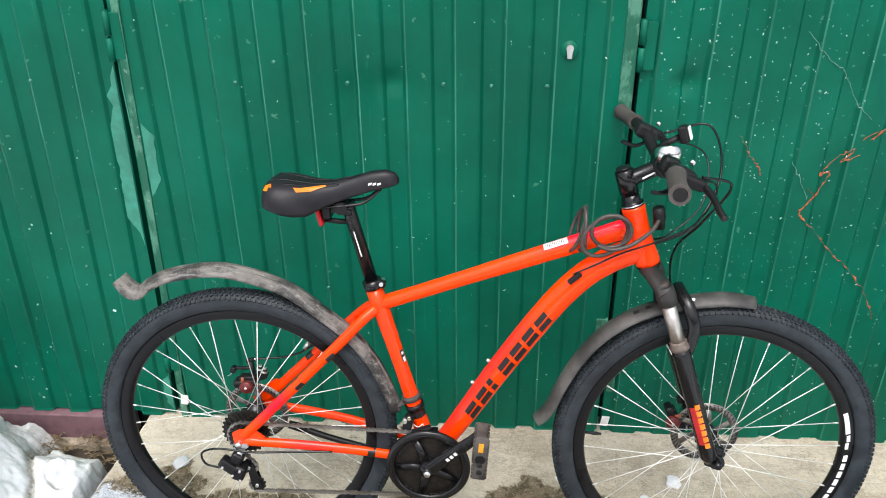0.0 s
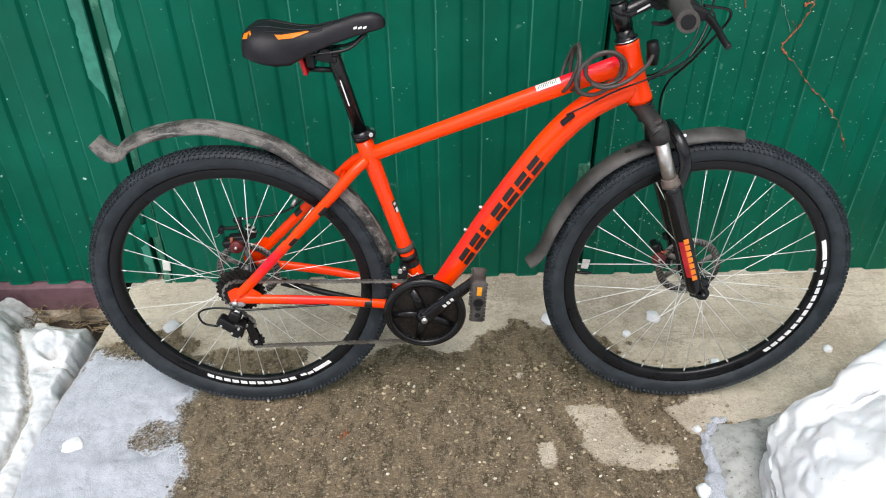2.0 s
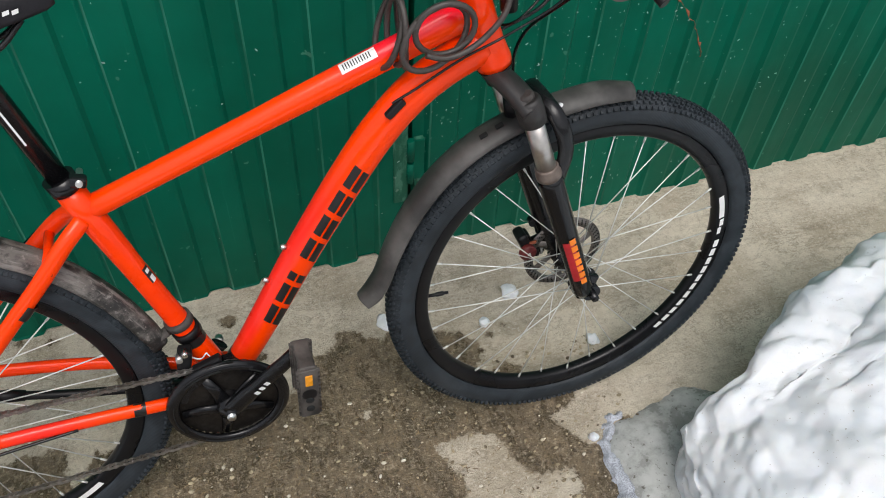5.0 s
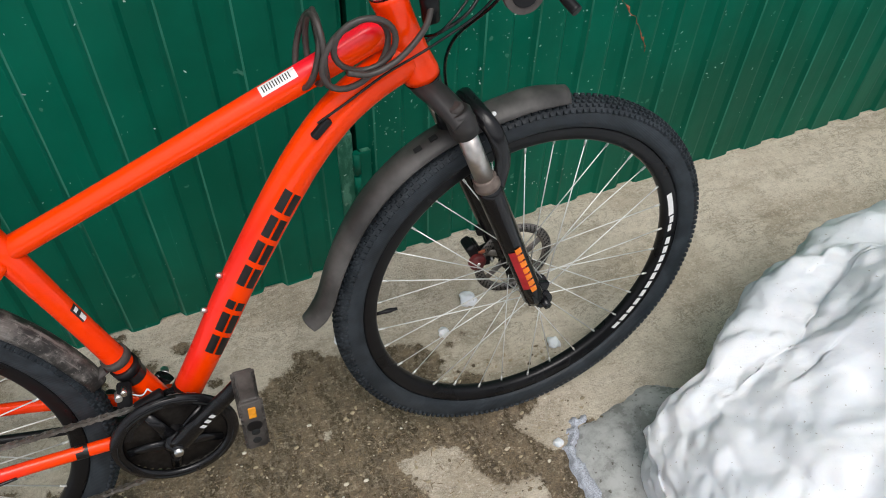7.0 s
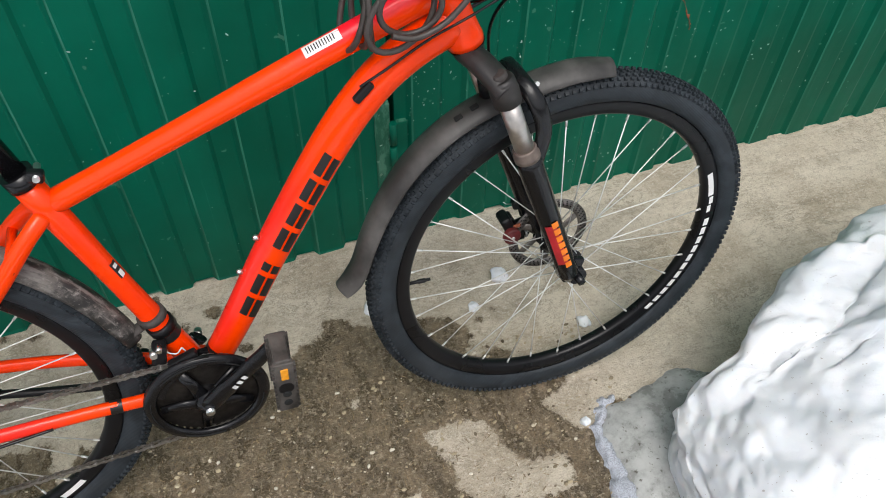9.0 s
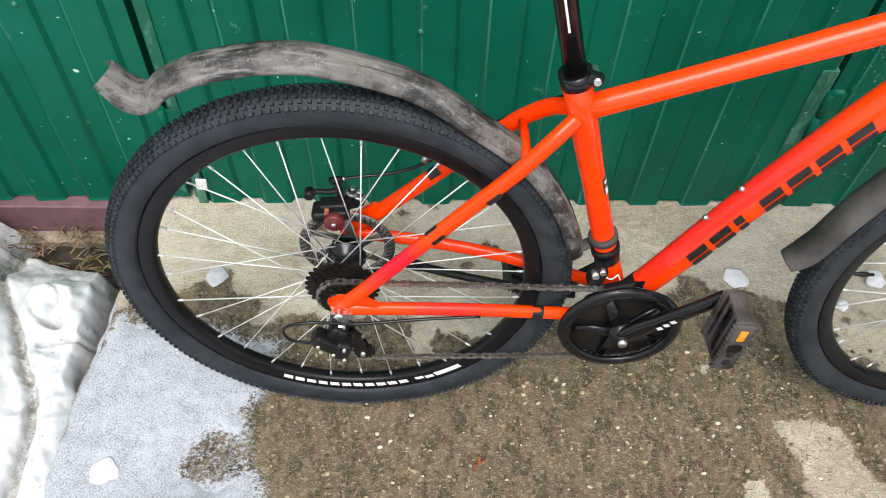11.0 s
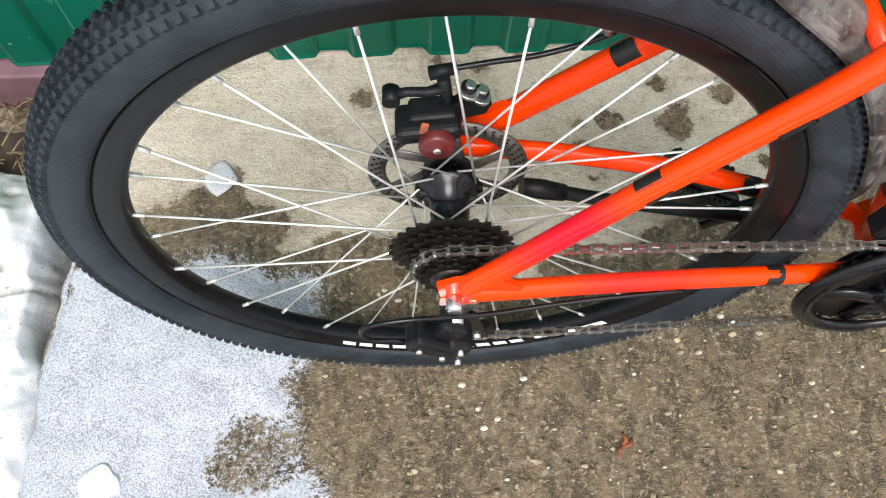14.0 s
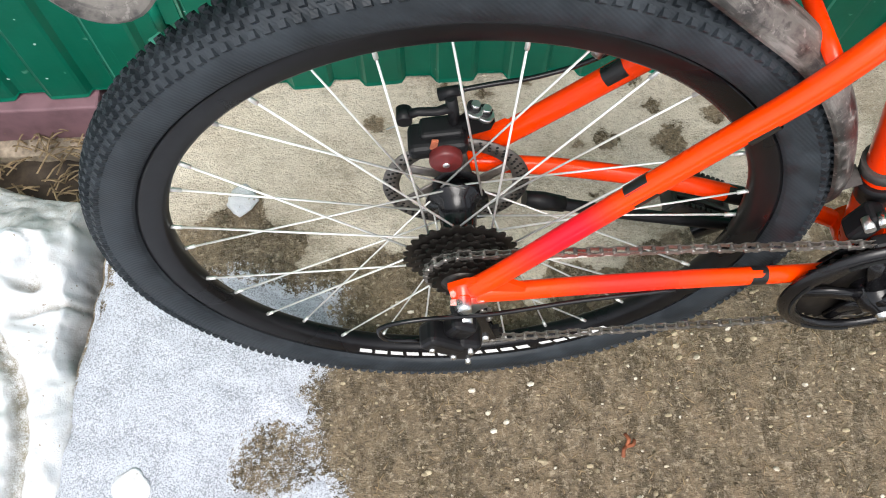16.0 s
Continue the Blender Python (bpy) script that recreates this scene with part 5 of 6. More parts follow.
for s in (-1, 1):
    part("saddle_rail", tube(B(), smooth_path([(0.130, 0.030 * s, 0.952), (0.165, 0.026 * s, 0.938), (0.215, 0.022 * s, 0.940), (0.275, 0.021 * s, 0.944), (0.315, 0.016 * s, 0.952), (0.348, 0.006 * s, 0.978)], 6), 0.0035, 8), BLACK_GLOSS, saddle)


def saddle_inlay(pts, mat):
    """A thin inlay laid on the saddle: outline of (x, y) dropped on its top."""
    b = B()
    vs = []
    for x, y in pts:
        hit, place, nrm, _ = saddle.ray_cast(Vector((x, y, 1.2)), Vector((0, 0, -1)))
        z = place.z + 0.0012 if hit else 0.99
        vs.append(b.verts.new((x, y, z)))
    c = b.verts.new(sum((v.co for v in vs), Vector()) / len(vs))
    hit, place, nrm, _ = saddle.ray_cast(Vector((c.co.x, c.co.y, 1.2)), Vector((0, 0, -1)))
    c.co.z = place.z + 0.0016 if hit else c.co.z
    for i in range(len(vs)):
        b.faces.new((vs[i], vs[(i + 1) % len(vs)], c))
    return part("saddle_inlay", b, mat, saddle)


bpy.context.view_layer.update()
for s in (-1, 1):
    saddle_inlay([(0.170, 0.050 * s), (0.182, 0.046 * s), (0.200, 0.036 * s), (0.232, 0.0235 * s), (0.236, 0.0255 * s), (0.205, 0.043 * s), (0.178, 0.056 * s)], ORANGE_DECAL)
    saddle_inlay([(0.108, 0.040 * s), (0.122, 0.044 * s), (0.126, 0.056 * s), (0.116, 0.060 * s), (0.106, 0.052 * s)], ORANGE_DECAL)
for s in (-1, 1):
    for y0_, y1_, x0_, x1_ in ((0.026, 0.010, 0.125, 0.285), (0.046, 0.021, 0.150, 0.262)):
        P = []
        for t in np.linspace(0, 1, 16):
            x, y = x0_ + (x1_ - x0_) * t, s * (y0_ + (y1_ - y0_) * t ** 0.8)
            hit, place, nrm, _ = saddle.ray_cast(Vector((x, y, 1.2)), Vector((0, 0, -1)))
            P.append((x, y, place.z - 0.0004))
        part("seam", tube(B(), P, 0.0016, 6), BLACK, saddle)
for k in range(3):
    b = B()
    x0_ = 0.324 + k * 0.0095
    vs = [b.verts.new((x0_ + dx, -0.0222 + 0.0006 * k, zz)) for dx, zz in ((0, 0.990), (0.0075, 0.992), (0.0085, 0.997), (0.001, 0.995))]
    b.faces.new(vs)
    part("saddle_mark", b, WHITE, saddle)

# ---- fork and cockpit ----
fork = part("fork", tube(B(), smooth_path([(0.955, -0.074, 0.776), (0.948, -0.060, 0.786), (0.934, -0.030, 0.802), (0.924, 0, 0.808), (0.934, 0.030, 0.802), (0.948, 0.060, 0.786), (0.955, 0.074, 0.776)], 5), 0.0165, 16, flat=0.024, up=(0.3, 0, 1)), DULL_BLACK, bike, "black suspension fork with bare metal stanchions")
FA = np.array((0.337, 0, -1.0)) / math.hypot(0.337, 1)
for s in (-1, 1):
    top = np.array((0.9505, 0.066 * s, 0.782))
    part("fork_cap", tube(B(), [top - FA * 0.016, top - FA * 0.011, top + FA * 0.006, top + FA * 0.027], [0.0165, 0.0200, 0.0212, 0.0205], 20), DULL_BLACK, fork)
    part("preload_knob", tube(B(), [top - FA * 0.024, top - FA * 0.021, top - FA * 0.014], [0.009, 0.012, 0.012], 16), GREY_RUBBER, fork)
    part("stanchion", tube(B(), [top + FA * 0.020, top + FA * 0.135], 0.0152, 20), STANCHION, fork, "bare chromed stanchion")
    part("dust_seal", tube(B(), [top + FA * 0.116, top + FA * 0.119, top + FA * 0.124, top + FA * 0.128, top + FA * 0.137], [0.0165, 0.0190, 0.0175, 0.0205, 0.0205], 20), SEAL, fork)
    low = [top + FA * d for d in (0.135, 0.15, 0.22, 0.32, 0.39, 0.42, 0.436)]
    part("fork_lower", tube(B(), low, [0.0185, 0.0205, 0.0200, 0.0190, 0.0185, 0.0200, 0.013], 20), BLACK_GLOSS, fork)
    part("fork_dropout", box(tube(B(), [(1.104, 0.050 * s, 0.367), (1.104, 0.072 * s, 0.367)], 0.017, 16), (0.026, 0.014, 0.055), pose(1.098, 0.060 * s, 0.378, 0, 18, 0), 0.004), BLACK_GLOSS, fork)
    part("axle_nut", lathe(B(), [(0.0001, 0.087 * s), (0.008, 0.087 * s), (0.009, 0.072 * s)], AX_F, 6), BLACK_GLOSS, fork)
    P = [tuple(top + FA * d) for d in (0.14, 0.436)]
    wrap_mark(P, 0.46, 0.80, -0.50, 0.10, 0.0203, 0.0203, RED_DECAL, "fork_fade", parent=fork, side=s)
    for k in range(7):
        a = 0.44 + k * 0.058
        wrap_mark(P, a, a + 0.044, -0.12, 0.22, 0.0206, 0.0206, ORANGE_DECAL, "fork_mark", parent=fork, side=s, lift=1.03)
part("fork_brace", tube(B(), smooth_path([(1.010, -0.064, 0.640), (1.020, -0.063, 0.69), (1.010, -0.055, 0.735), (0.996, -0.028, 0.760), (0.996, 0.028, 0.760), (1.010, 0.055, 0.735), (1.020, 0.063, 0.69), (1.010, 0.064, 0.640)], 7), 0.0135, 10, flat=0.0070), BLACK_GLOSS, fork)
SA = (np.array(HT1) - np.array(HT0)) / np.linalg.norm(np.array(HT1) - np.array(HT0))
ht = np.array(HT1)
part("headset_spacer", tube(B(), [ht, ht + SA * 0.006, ht + SA * 0.007, ht + SA * 0.012, ht + SA * 0.030], [0.0245, 0.0245, 0.021, 0.019, 0.0175], 24), BLACK_GLOSS, bike)
part("headset_ring", tube(B(), [ht + SA * 0.003, ht + SA * 0.0055], 0.0255, 24), CHROME, bike)
part("headset_ring", tube(B(), [np.array(HT0) - SA * 0.012, np.array(HT0) - SA * 0.001], [0.022, 0.027], 24), BLACK_GLOSS, bike)
c0 = ht + SA * 0.052
CL = np.array((0.934, 0, 1.040))
stem = part("stem", tube(tube(B(), [c0 - SA * 0.024, c0 + SA * 0.026, c0 + SA * 0.030], [0.020, 0.020, 0.014], 24), [c0 + SA * 0.004, lerp(c0 + SA * 0.004, CL, 0.25), lerp(c0, CL, 0.8), CL], [0.020, 0.0165, 0.0165, 0.019], 20), BLACK_GLOSS, bike, "black alloy stem with a white mark")
part("clamp_plate", tube(B(), [CL + np.array((0, -0.026, 0)), CL + np.array((0, 0.026, 0))], 0.0225, 24), BLACK_GLOSS, stem)
part("top_cap", tube(B(), [c0 + SA * 0.030, c0 + SA * 0.034], [0.0165, 0.0155], 24), BLACK, stem)
wrap_mark([tuple(c0), tuple(CL)], 0.38, 0.80, -0.15, 0.0, 0.0175, 0.0175, WHITE, "stem_mark", parent=stem)
bar = []
for s in (-1, 1):
    bar.append([(0.934, 0, 1.040), (0.934, 0.05 * s, 1.040), (0.930, 0.10 * s, 1.050), (0.920, 0.16 * s, 1.073), (0.912, 0.22 * s, 1.079), (0.902, 0.28 * s, 1.080), (0.892, 0.352 * s, 1.081)])
bar_path = smooth_path(bar[0][::-1] + bar[1][1:], 5)
hbar = part("handlebar", tube(B(), bar_path, 0.0125, 16), BLACK, bike, "black riser handlebar with grey-brown rubber grips")
for s in (-1, 1):
    P = smooth_path([(0.911, 0.228 * s, 1.079), (0.902, 0.28 * s, 1.080), (0.892, 0.354 * s, 1.081)], 10)
    part("grip", tube(B(), P, [0.0185, 0.0185] + [0.0160 + 0.0007 * (i % 2) for i in range(len(P) - 4)] + [0.0185, 0.0180], 20), GREY_RUBBER, hbar)
    part("grip_plug", tube(B(), [(0.892, 0.3535 * s, 1.081), (0.8914, 0.356 * s, 1.081)], [0.0125, 0.011], 16), BLACK, hbar)
    part("shifter", box(box(B(), (0.05, 0.045, 0.034), pose(0.93, 0.185 * s, 1.066, 0, 25, 0), 0.010, 3), (0.035, 0.03, 0.03), pose(0.915, 0.150 * s, 1.078, 0, 20, 0), 0.008, 3), BLACK, hbar)
    part("shift_paddle", tube(B(), smooth_path([(0.935, 0.175 * s, 1.05), (0.905, 0.185 * s, 1.035), (0.880, 0.205 * s, 1.040)], 5), 0.004, 8, flat=0.009), BLACK, hbar)
    part("clamp_bolt", tube(B(), [(0.948, 0.172 * s, 1.085), (0.953, 0.172 * s, 1.092)], 0.006, 10), CHROME, hbar)
    part("brake_lever", box(B(), (0.055, 0.024, 0.022), pose(0.943, 0.205 * s, 1.062, 0, 22, 0), 0.007, 3), BLACK, hbar)
    part("lever_blade", tube(B(), smooth_path([(0.960, 0.200 * s, 1.056), (0.972, 0.215 * s, 1.048), (0.979, 0.240 * s, 1.038), (0.982, 0.265 * s, 1.028), (0.988, 0.284 * s, 1.018)], 6), [0.0075] * 10 + [0.006] * 15, 10, flat=[0.006] * 25), BLACK, hbar)
bell = part("bell", lathe(B(), [(0.0001, 0.024), (0.012, 0.0225), (0.021, 0.0175), (0.0265, 0.008), (0.028, -0.004), (0.026, -0.008), (0.0001, -0.008)], seg=28), CHROME, hbar, "chromed dome bell")
bell.matrix_basis = pose(0.934, -0.040, 1.074, 62, 0, 0) @ pose(0, 0, 0, 0, 0, 0) @ Matrix.Rotation(math.pi, 4, "X")
dev = part("cycle_lamp", box(B(), (0.020, 0.032, 0.038), pose(0.986, 0.070, 1.088, 0, -18, -20), 0.006, 3), BLACK, hbar, "small black lamp with a white face")
part("lamp_face", box(B(), (0.004, 0.020, 0.028), pose(0.9972, 0.066, 1.0918, 0, -18, -20), 0.0015), WHITE, dev)
part("lamp_bracket", tube(B(), [(0.932, 0.085, 1.050), (0.958, 0.08, 1.068), (0.980, 0.074, 1.082)], 0.007, 10), BLACK, dev)


def cable(pts, r=0.0025, mat=BLACK_GLOSS, steps=10):
    return part("cable", tube(B(), smooth_path(pts, steps), r, 8), mat, bike)


cable([(0.955, -0.165, 1.060), (1.02, -0.10, 1.02), (1.00, -0.05, 0.93), (0.93, -0.038, 0.885), (0.86, -0.033, 0.855), (0.80, -0.029, 0.822), (0.762, -0.026, 0.802)], 0.0019)
cable([(0.955, 0.165, 1.060), (1.04, 0.10, 1.04), (1.03, 0.03, 0.95), (0.955, -0.01, 0.89), (0.92, 0.034, 0.862), (0.85, 0.030, 0.838), (0.79, 0.028, 0.806)], 0.0019)
cable([(0.968, -0.185, 1.065), (1.035, -0.14, 1.035), (1.01, -0.05, 0.93), (0.985, 0.04, 0.84), (0.995, 0.092, 0.74), (1.03, 0.092, 0.60), (1.055, 0.088, 0.50), (1.045, 0.080, 0.455)], 0.0027)
cable([(0.968, 0.185, 1.065), (1.07, 0.20, 1.08), (1.08, 0.10, 1.00), (1.02, 0.03, 0.90), (0.94, 0.030, 0.855), (0.86, 0.030, 0.815)], 0.0027)
cable([(0.33, 0.024, 0.715), (0.27, 0.062, 0.658), (0.19, 0.082, 0.585), (0.13, 0.086, 0.534), (0.08, 0.084, 0.515), (0.035, 0.080, 0.511), (0.004, 0.077, 0.508)], 0.0027)
cable([(0.22, -0.066, 0.349), (0.12, -0.073, 0.348), (0.03, -0.084, 0.350), (-0.045, -0.092, 0.362), (-0.085, -0.094, 0.350), (-0.080, -0.094, 0.320), (-0.048, -0.092, 0.308)], 0.0026)
cable([(0.432, -0.030, 0.412), (0.420, -0.033, 0.405), (0.400, -0.030, 0.420), (0.392, -0.022, 0.424)], 0.0012, WHITE)
cable([(0.432, -0.030, 0.412), (0.443, -0.034, 0.385), (0.449, -0.035, 0.350)], 0.0012, WHITE)

# ---- drive ----
CW = -0.052
crank = part("crankset", lathe(B(), [(0.0001, -0.090), (0.0085, -0.090), (0.011, -0.084), (0.018, -0.080), (0.024, -0.060), (0.024, -0.040)], BB, 24), BLACK_GLOSS, bike, "black triple crankset with a plastic chain guard")
b = lathe(B(), [(0.079, CW - 0.012), (0.084, CW - 0.016), (0.096, CW - 0.014), (0.0995, CW - 0.009), (0.0995, CW - 0.006), (0.095, CW - 0.006), (0.080, CW - 0.008)], BB, 72, True)
part("chain_guard", b, BLACK_GLOSS, crank)
for k in range(5):
    a = k * 2 * math.pi / 5 + 0.3
    b = B()
    P = [(BB[0] + 0.0885 * math.cos(a + q), CW - 0.0160, BB[2] + 0.0885 * math.sin(a + q)) for q in np.linspace(0, 0.75, 9)]
    # near-black bar laid on the guard for the slot's shade
    part("guard_slot", tube(b, P, 0.0022, 6, flat=0.0008, up=(0, 1, 0)), GAP_SHADE, crank)
# ring holes kept small so that the shaded inside reads as filled dark
for r, teeth, y in ((0.0870, 42, CW), (0.0690, 34, CW + 0.008), (0.0490, 24, CW + 0.016)):
    o = part("chainring", gear(B(), r - 0.003, r + 0.0025, 0.0235, y, 0.0025, teeth), COG, crank)
    o.matrix_basis = pose(*BB)
for k in range(5):
    a = k * 2 * math.pi / 5 + math.radians(41)
    p = (BB[0] + 0.076 * math.cos(a), CW - 0.004, BB[2] + 0.076 * math.sin(a))
    part("spider_arm", tube(B(), [(BB[0] + 0.012 * math.cos(a), CW - 0.016, BB[2] + 0.012 * math.sin(a)), lerp((BB[0], CW - 0.012, BB[2]), p, 0.6), p], [0.013, 0.010, 0.0085], 10, flat=0.0055, up=(-math.sin(a), 0, math.cos(a))), BLACK_GLOSS, crank)
# added black disc that stands for the shade behind the rings
part("inner_shade_disc", lathe(B(), [(0.024, CW + 0.0195), (0.062, CW + 0.0195), (0.062, CW + 0.0215), (0.024, CW + 0.0225)], BB, 40, True), BLACK, crank)
ARM = radians(43)
for s in (-1, 1):
    d = np.array((math.cos(ARM), 0, math.sin(ARM))) * (-s)
    e = np.array(BB) + d * 0.168
    P = [np.array(BB) + np.array((0, 0.078 * s, 0)), np.array(BB) + d * 0.05 + np.array((0, 0.080 * s, 0)), np.array(BB) + d * 0.11 + np.array((0, 0.086 * s, 0)), e + np.array((0, 0.090 * s, 0)), e + d * 0.012 + np.array((0, 0.090 * s, 0))]
    part("crank_arm", tube(B(), smooth_path(P, 5), [0.017] * 6 + [0.0145] * 6 + [0.0135] * 8 + [0.009], 16, flat=[0.009] * 21, up=(-d[2], 0, d[0])), BLACK_GLOSS, crank, "black crank arm with a white mark" if s < 0 else "")
    if s < 0:
        for k in range(4):
            q0 = np.array(BB) + d * (0.062 + k * 0.012 + (0.004 if k == 3 else 0))
            q1 = q0 + d * (0.009 if k < 3 else 0.03)
            hw_ = 0.0042 if k < 3 else 0.001
            nrm = np.array((-d[2], 0, d[0]))
            b = B()
            b.faces.new([b.verts.new(v) for v in (q0 - nrm * hw_ + np.array((0, -0.0935, 0)), q1 - nrm * hw_ + np.array((0, -0.0955, 0)), q1 + nrm * hw_ + np.array((0, -0.0955, 0)), q0 + nrm * hw_ + np.array((0, -0.0935, 0)))])
            part("crank_mark", b, WHITE, crank)
    part("crank_bolt", lathe(B(), [(0.0001, 0.0945 * s), (0.007, 0.0945 * s), (0.0075, 0.086 * s)], BB, 16), STEEL, crank)
    # pedal hanging from its axle
    pc = e + np.array((0.002, 0.142 * s, -0.006))
    M = pose(*pc, 0, 4 if s < 0 else -60, 0)
    b = B()
    for dz in (-0.050, 0.050):
        box(b, (0.024, 0.058, 0.008), M @ pose(0, 0, dz), 0.003)
    for dy in (-0.031, 0.031):
        box(b, (0.027, 0.005, 0.104), M @ pose(0, dy, 0), 0.002)
    for dx in (-0.0125, 0.0125):
        for dy in (-0.028, 0.028):
            box(b, (0.004, 0.008, 0.104), M @ pose(dx, dy, 0), 0.001)
            for k in range(11):
                box(b, (0.004, 0.005, 0.0045), M @ pose(dx * 1.24, dy * 1.04, -0.047 + k * 0.0094))
    pd = part("pedal", b, PEDAL_GREY, bike, "muddy grey plastic cage pedal with amber reflectors")
    part("pedal_core", tube(tube(B(), [M @ Vector((0, -0.034, 0)), M @ Vector((0, 0.050, 0))], 0.0115, 12), [M @ Vector((0, 0, -0.048)), M @ Vector((0, 0, 0.048))], 0.010, 8), BLACK, pd)
    for dx in (-0.011, 0.011):
        for dy in (-0.013, 0.013):
            part("cage_bar", box(B(), (0.004, 0.006, 0.10), M @ pose(dx, dy, 0), 0.001), PEDAL_GREY, pd)
    for dz, hz in ((-0.014, 0.0065), (-0.033, 0.0065)):
        # near-black discs laid on the end plate as shaded holes
        q_ = -0.0338 if s < 0 else 0.0338
        part("plate_hole", lathe(B(), [(0.0001, -0.0004), (hz, -0.0004), (hz, 0.0006)], seg=14), GAP_SHADE, pd).matrix_basis = M @ pose(0, q_, dz)
    part("pedal_axle", tube(B(), [e + np.array((0, 0.088 * s, 0)), pc], 0.006, 10), STEEL, pd)
    part("pedal_reflector", box(B(), (0.011, 0.003, 0.022), M @ pose(0, -0.0340 if s < 0 else 0.0340, 0.031), 0.001), AMBER, pd)
# cassette
b = lathe(B(), [(0.010, -0.062), (0.015, -0.060), (0.022, -0.056), (0.024, -0.022)], AX_R, 24)
cas = part("cassette", b, COG, bike, "oily seven-speed sprocket cassette")
for k, tee in enumerate((28, 24, 22, 20, 18, 16, 14)):
    r = tee * 0.01265 / (2 * math.pi) + 0.002
    o = part("sprocket", gear(B(), r - 0.003, r + 0.0015, r * 0.62, 0.0, 0.0022, tee), COG, cas)
    o.matrix_basis = pose(0, -0.023 - 0.0052 * k, 0.367)
# rear gear mechanism
der = part("rear_derailleur", box(box(B(), (0.050, 0.030, 0.026), pose(-0.022, -0.094, 0.318, 0, 38, 0), 0.007, 3), (0.030, 0.034, 0.040), pose(0.0, -0.090, 0.300, 0, 20, 0), 0.008, 3), BLACK, bike, "black plastic rear derailleur")
part("mounting_bolt", tube(B(), [(0.0, -0.092, 0.342), (0.0, -0.070, 0.342)], 0.0095, 14), STEEL, der)
part("knuckle", box(B(), (0.030, 0.024, 0.030), pose(-0.004, -0.088, 0.335, 0, 30, 0), 0.008, 3), BLACK, der)
part("cage", prism(prism(B(), [(0.006, 0.300), (0.022, 0.305), (0.034, 0.262), (0.040, 0.238), (0.028, 0.226), (0.016, 0.236), (0.012, 0.262)], -0.064, -0.0625), [(0.006, 0.300), (0.022, 0.305), (0.034, 0.262), (0.040, 0.238), (0.028, 0.226), (0.016, 0.236), (0.012, 0.262)], -0.052, -0.0505), BLACK_GLOSS, der)
for x, z in ((0.012, 0.290), (0.028, 0.240)):
    o = part("jockey_wheel", gear(B(), 0.0165, 0.0205, 0.004, 0, 0.006, 11), BLACK, der)
    o.matrix_basis = pose(x, -0.0575, z)
    part("jockey_bolt", tube(B(), [(x, -0.068, z), (x, -0.048, z)], 0.004, 10), STEEL, der)
for x, z in ((-0.034, 0.322), (-0.012, 0.300), (0.006, 0.312), (0.004, 0.285)):
    part("pivot_screw", tube(B(), [(x, -0.1115, z), (x, -0.100, z)], 0.003, 8), STEEL, der)
# front gear mechanism
fd = part("front_derailleur", tube(B(), [lerp(BB, ST_TOP, t) for t in (0.275, 0.31)], 0.0225, 20), BLACK, bike, "black front derailleur on a clamp band")
part("cage_plate", prism(B(), [(0.375, 0.345), (0.385, 0.378), (0.430, 0.412), (0.470, 0.415), (0.470, 0.405), (0.432, 0.396), (0.395, 0.365), (0.385, 0.342)], -0.064, -0.0625), BLACK_GLOSS, fd)
part("cage_plate", prism(B(), [(0.375, 0.345), (0.385, 0.378), (0.430, 0.412), (0.470, 0.415), (0.470, 0.398), (0.432, 0.386), (0.398, 0.36), (0.385, 0.342)], -0.046, -0.0445), BLACK_GLOSS, fd)
part("linkage", box(box(B(), (0.022, 0.026, 0.040), pose(0.398, -0.032, 0.415, 0, 15, 0), 0.005), (0.05, 0.016, 0.012), pose(0.43, -0.05, 0.408, 0, -20, 0), 0.004), BLACK, fd)
part("linkage_bolt", tube(B(), [(0.392, -0.050, 0.428), (0.392, -0.036, 0.428)], 0.0055, 10), STEEL, fd)
part("linkage_bolt", tube(B(), [(0.402, -0.050, 0.436), (0.402, -0.036, 0.436)], 0.0045, 10), CHROME, fd)


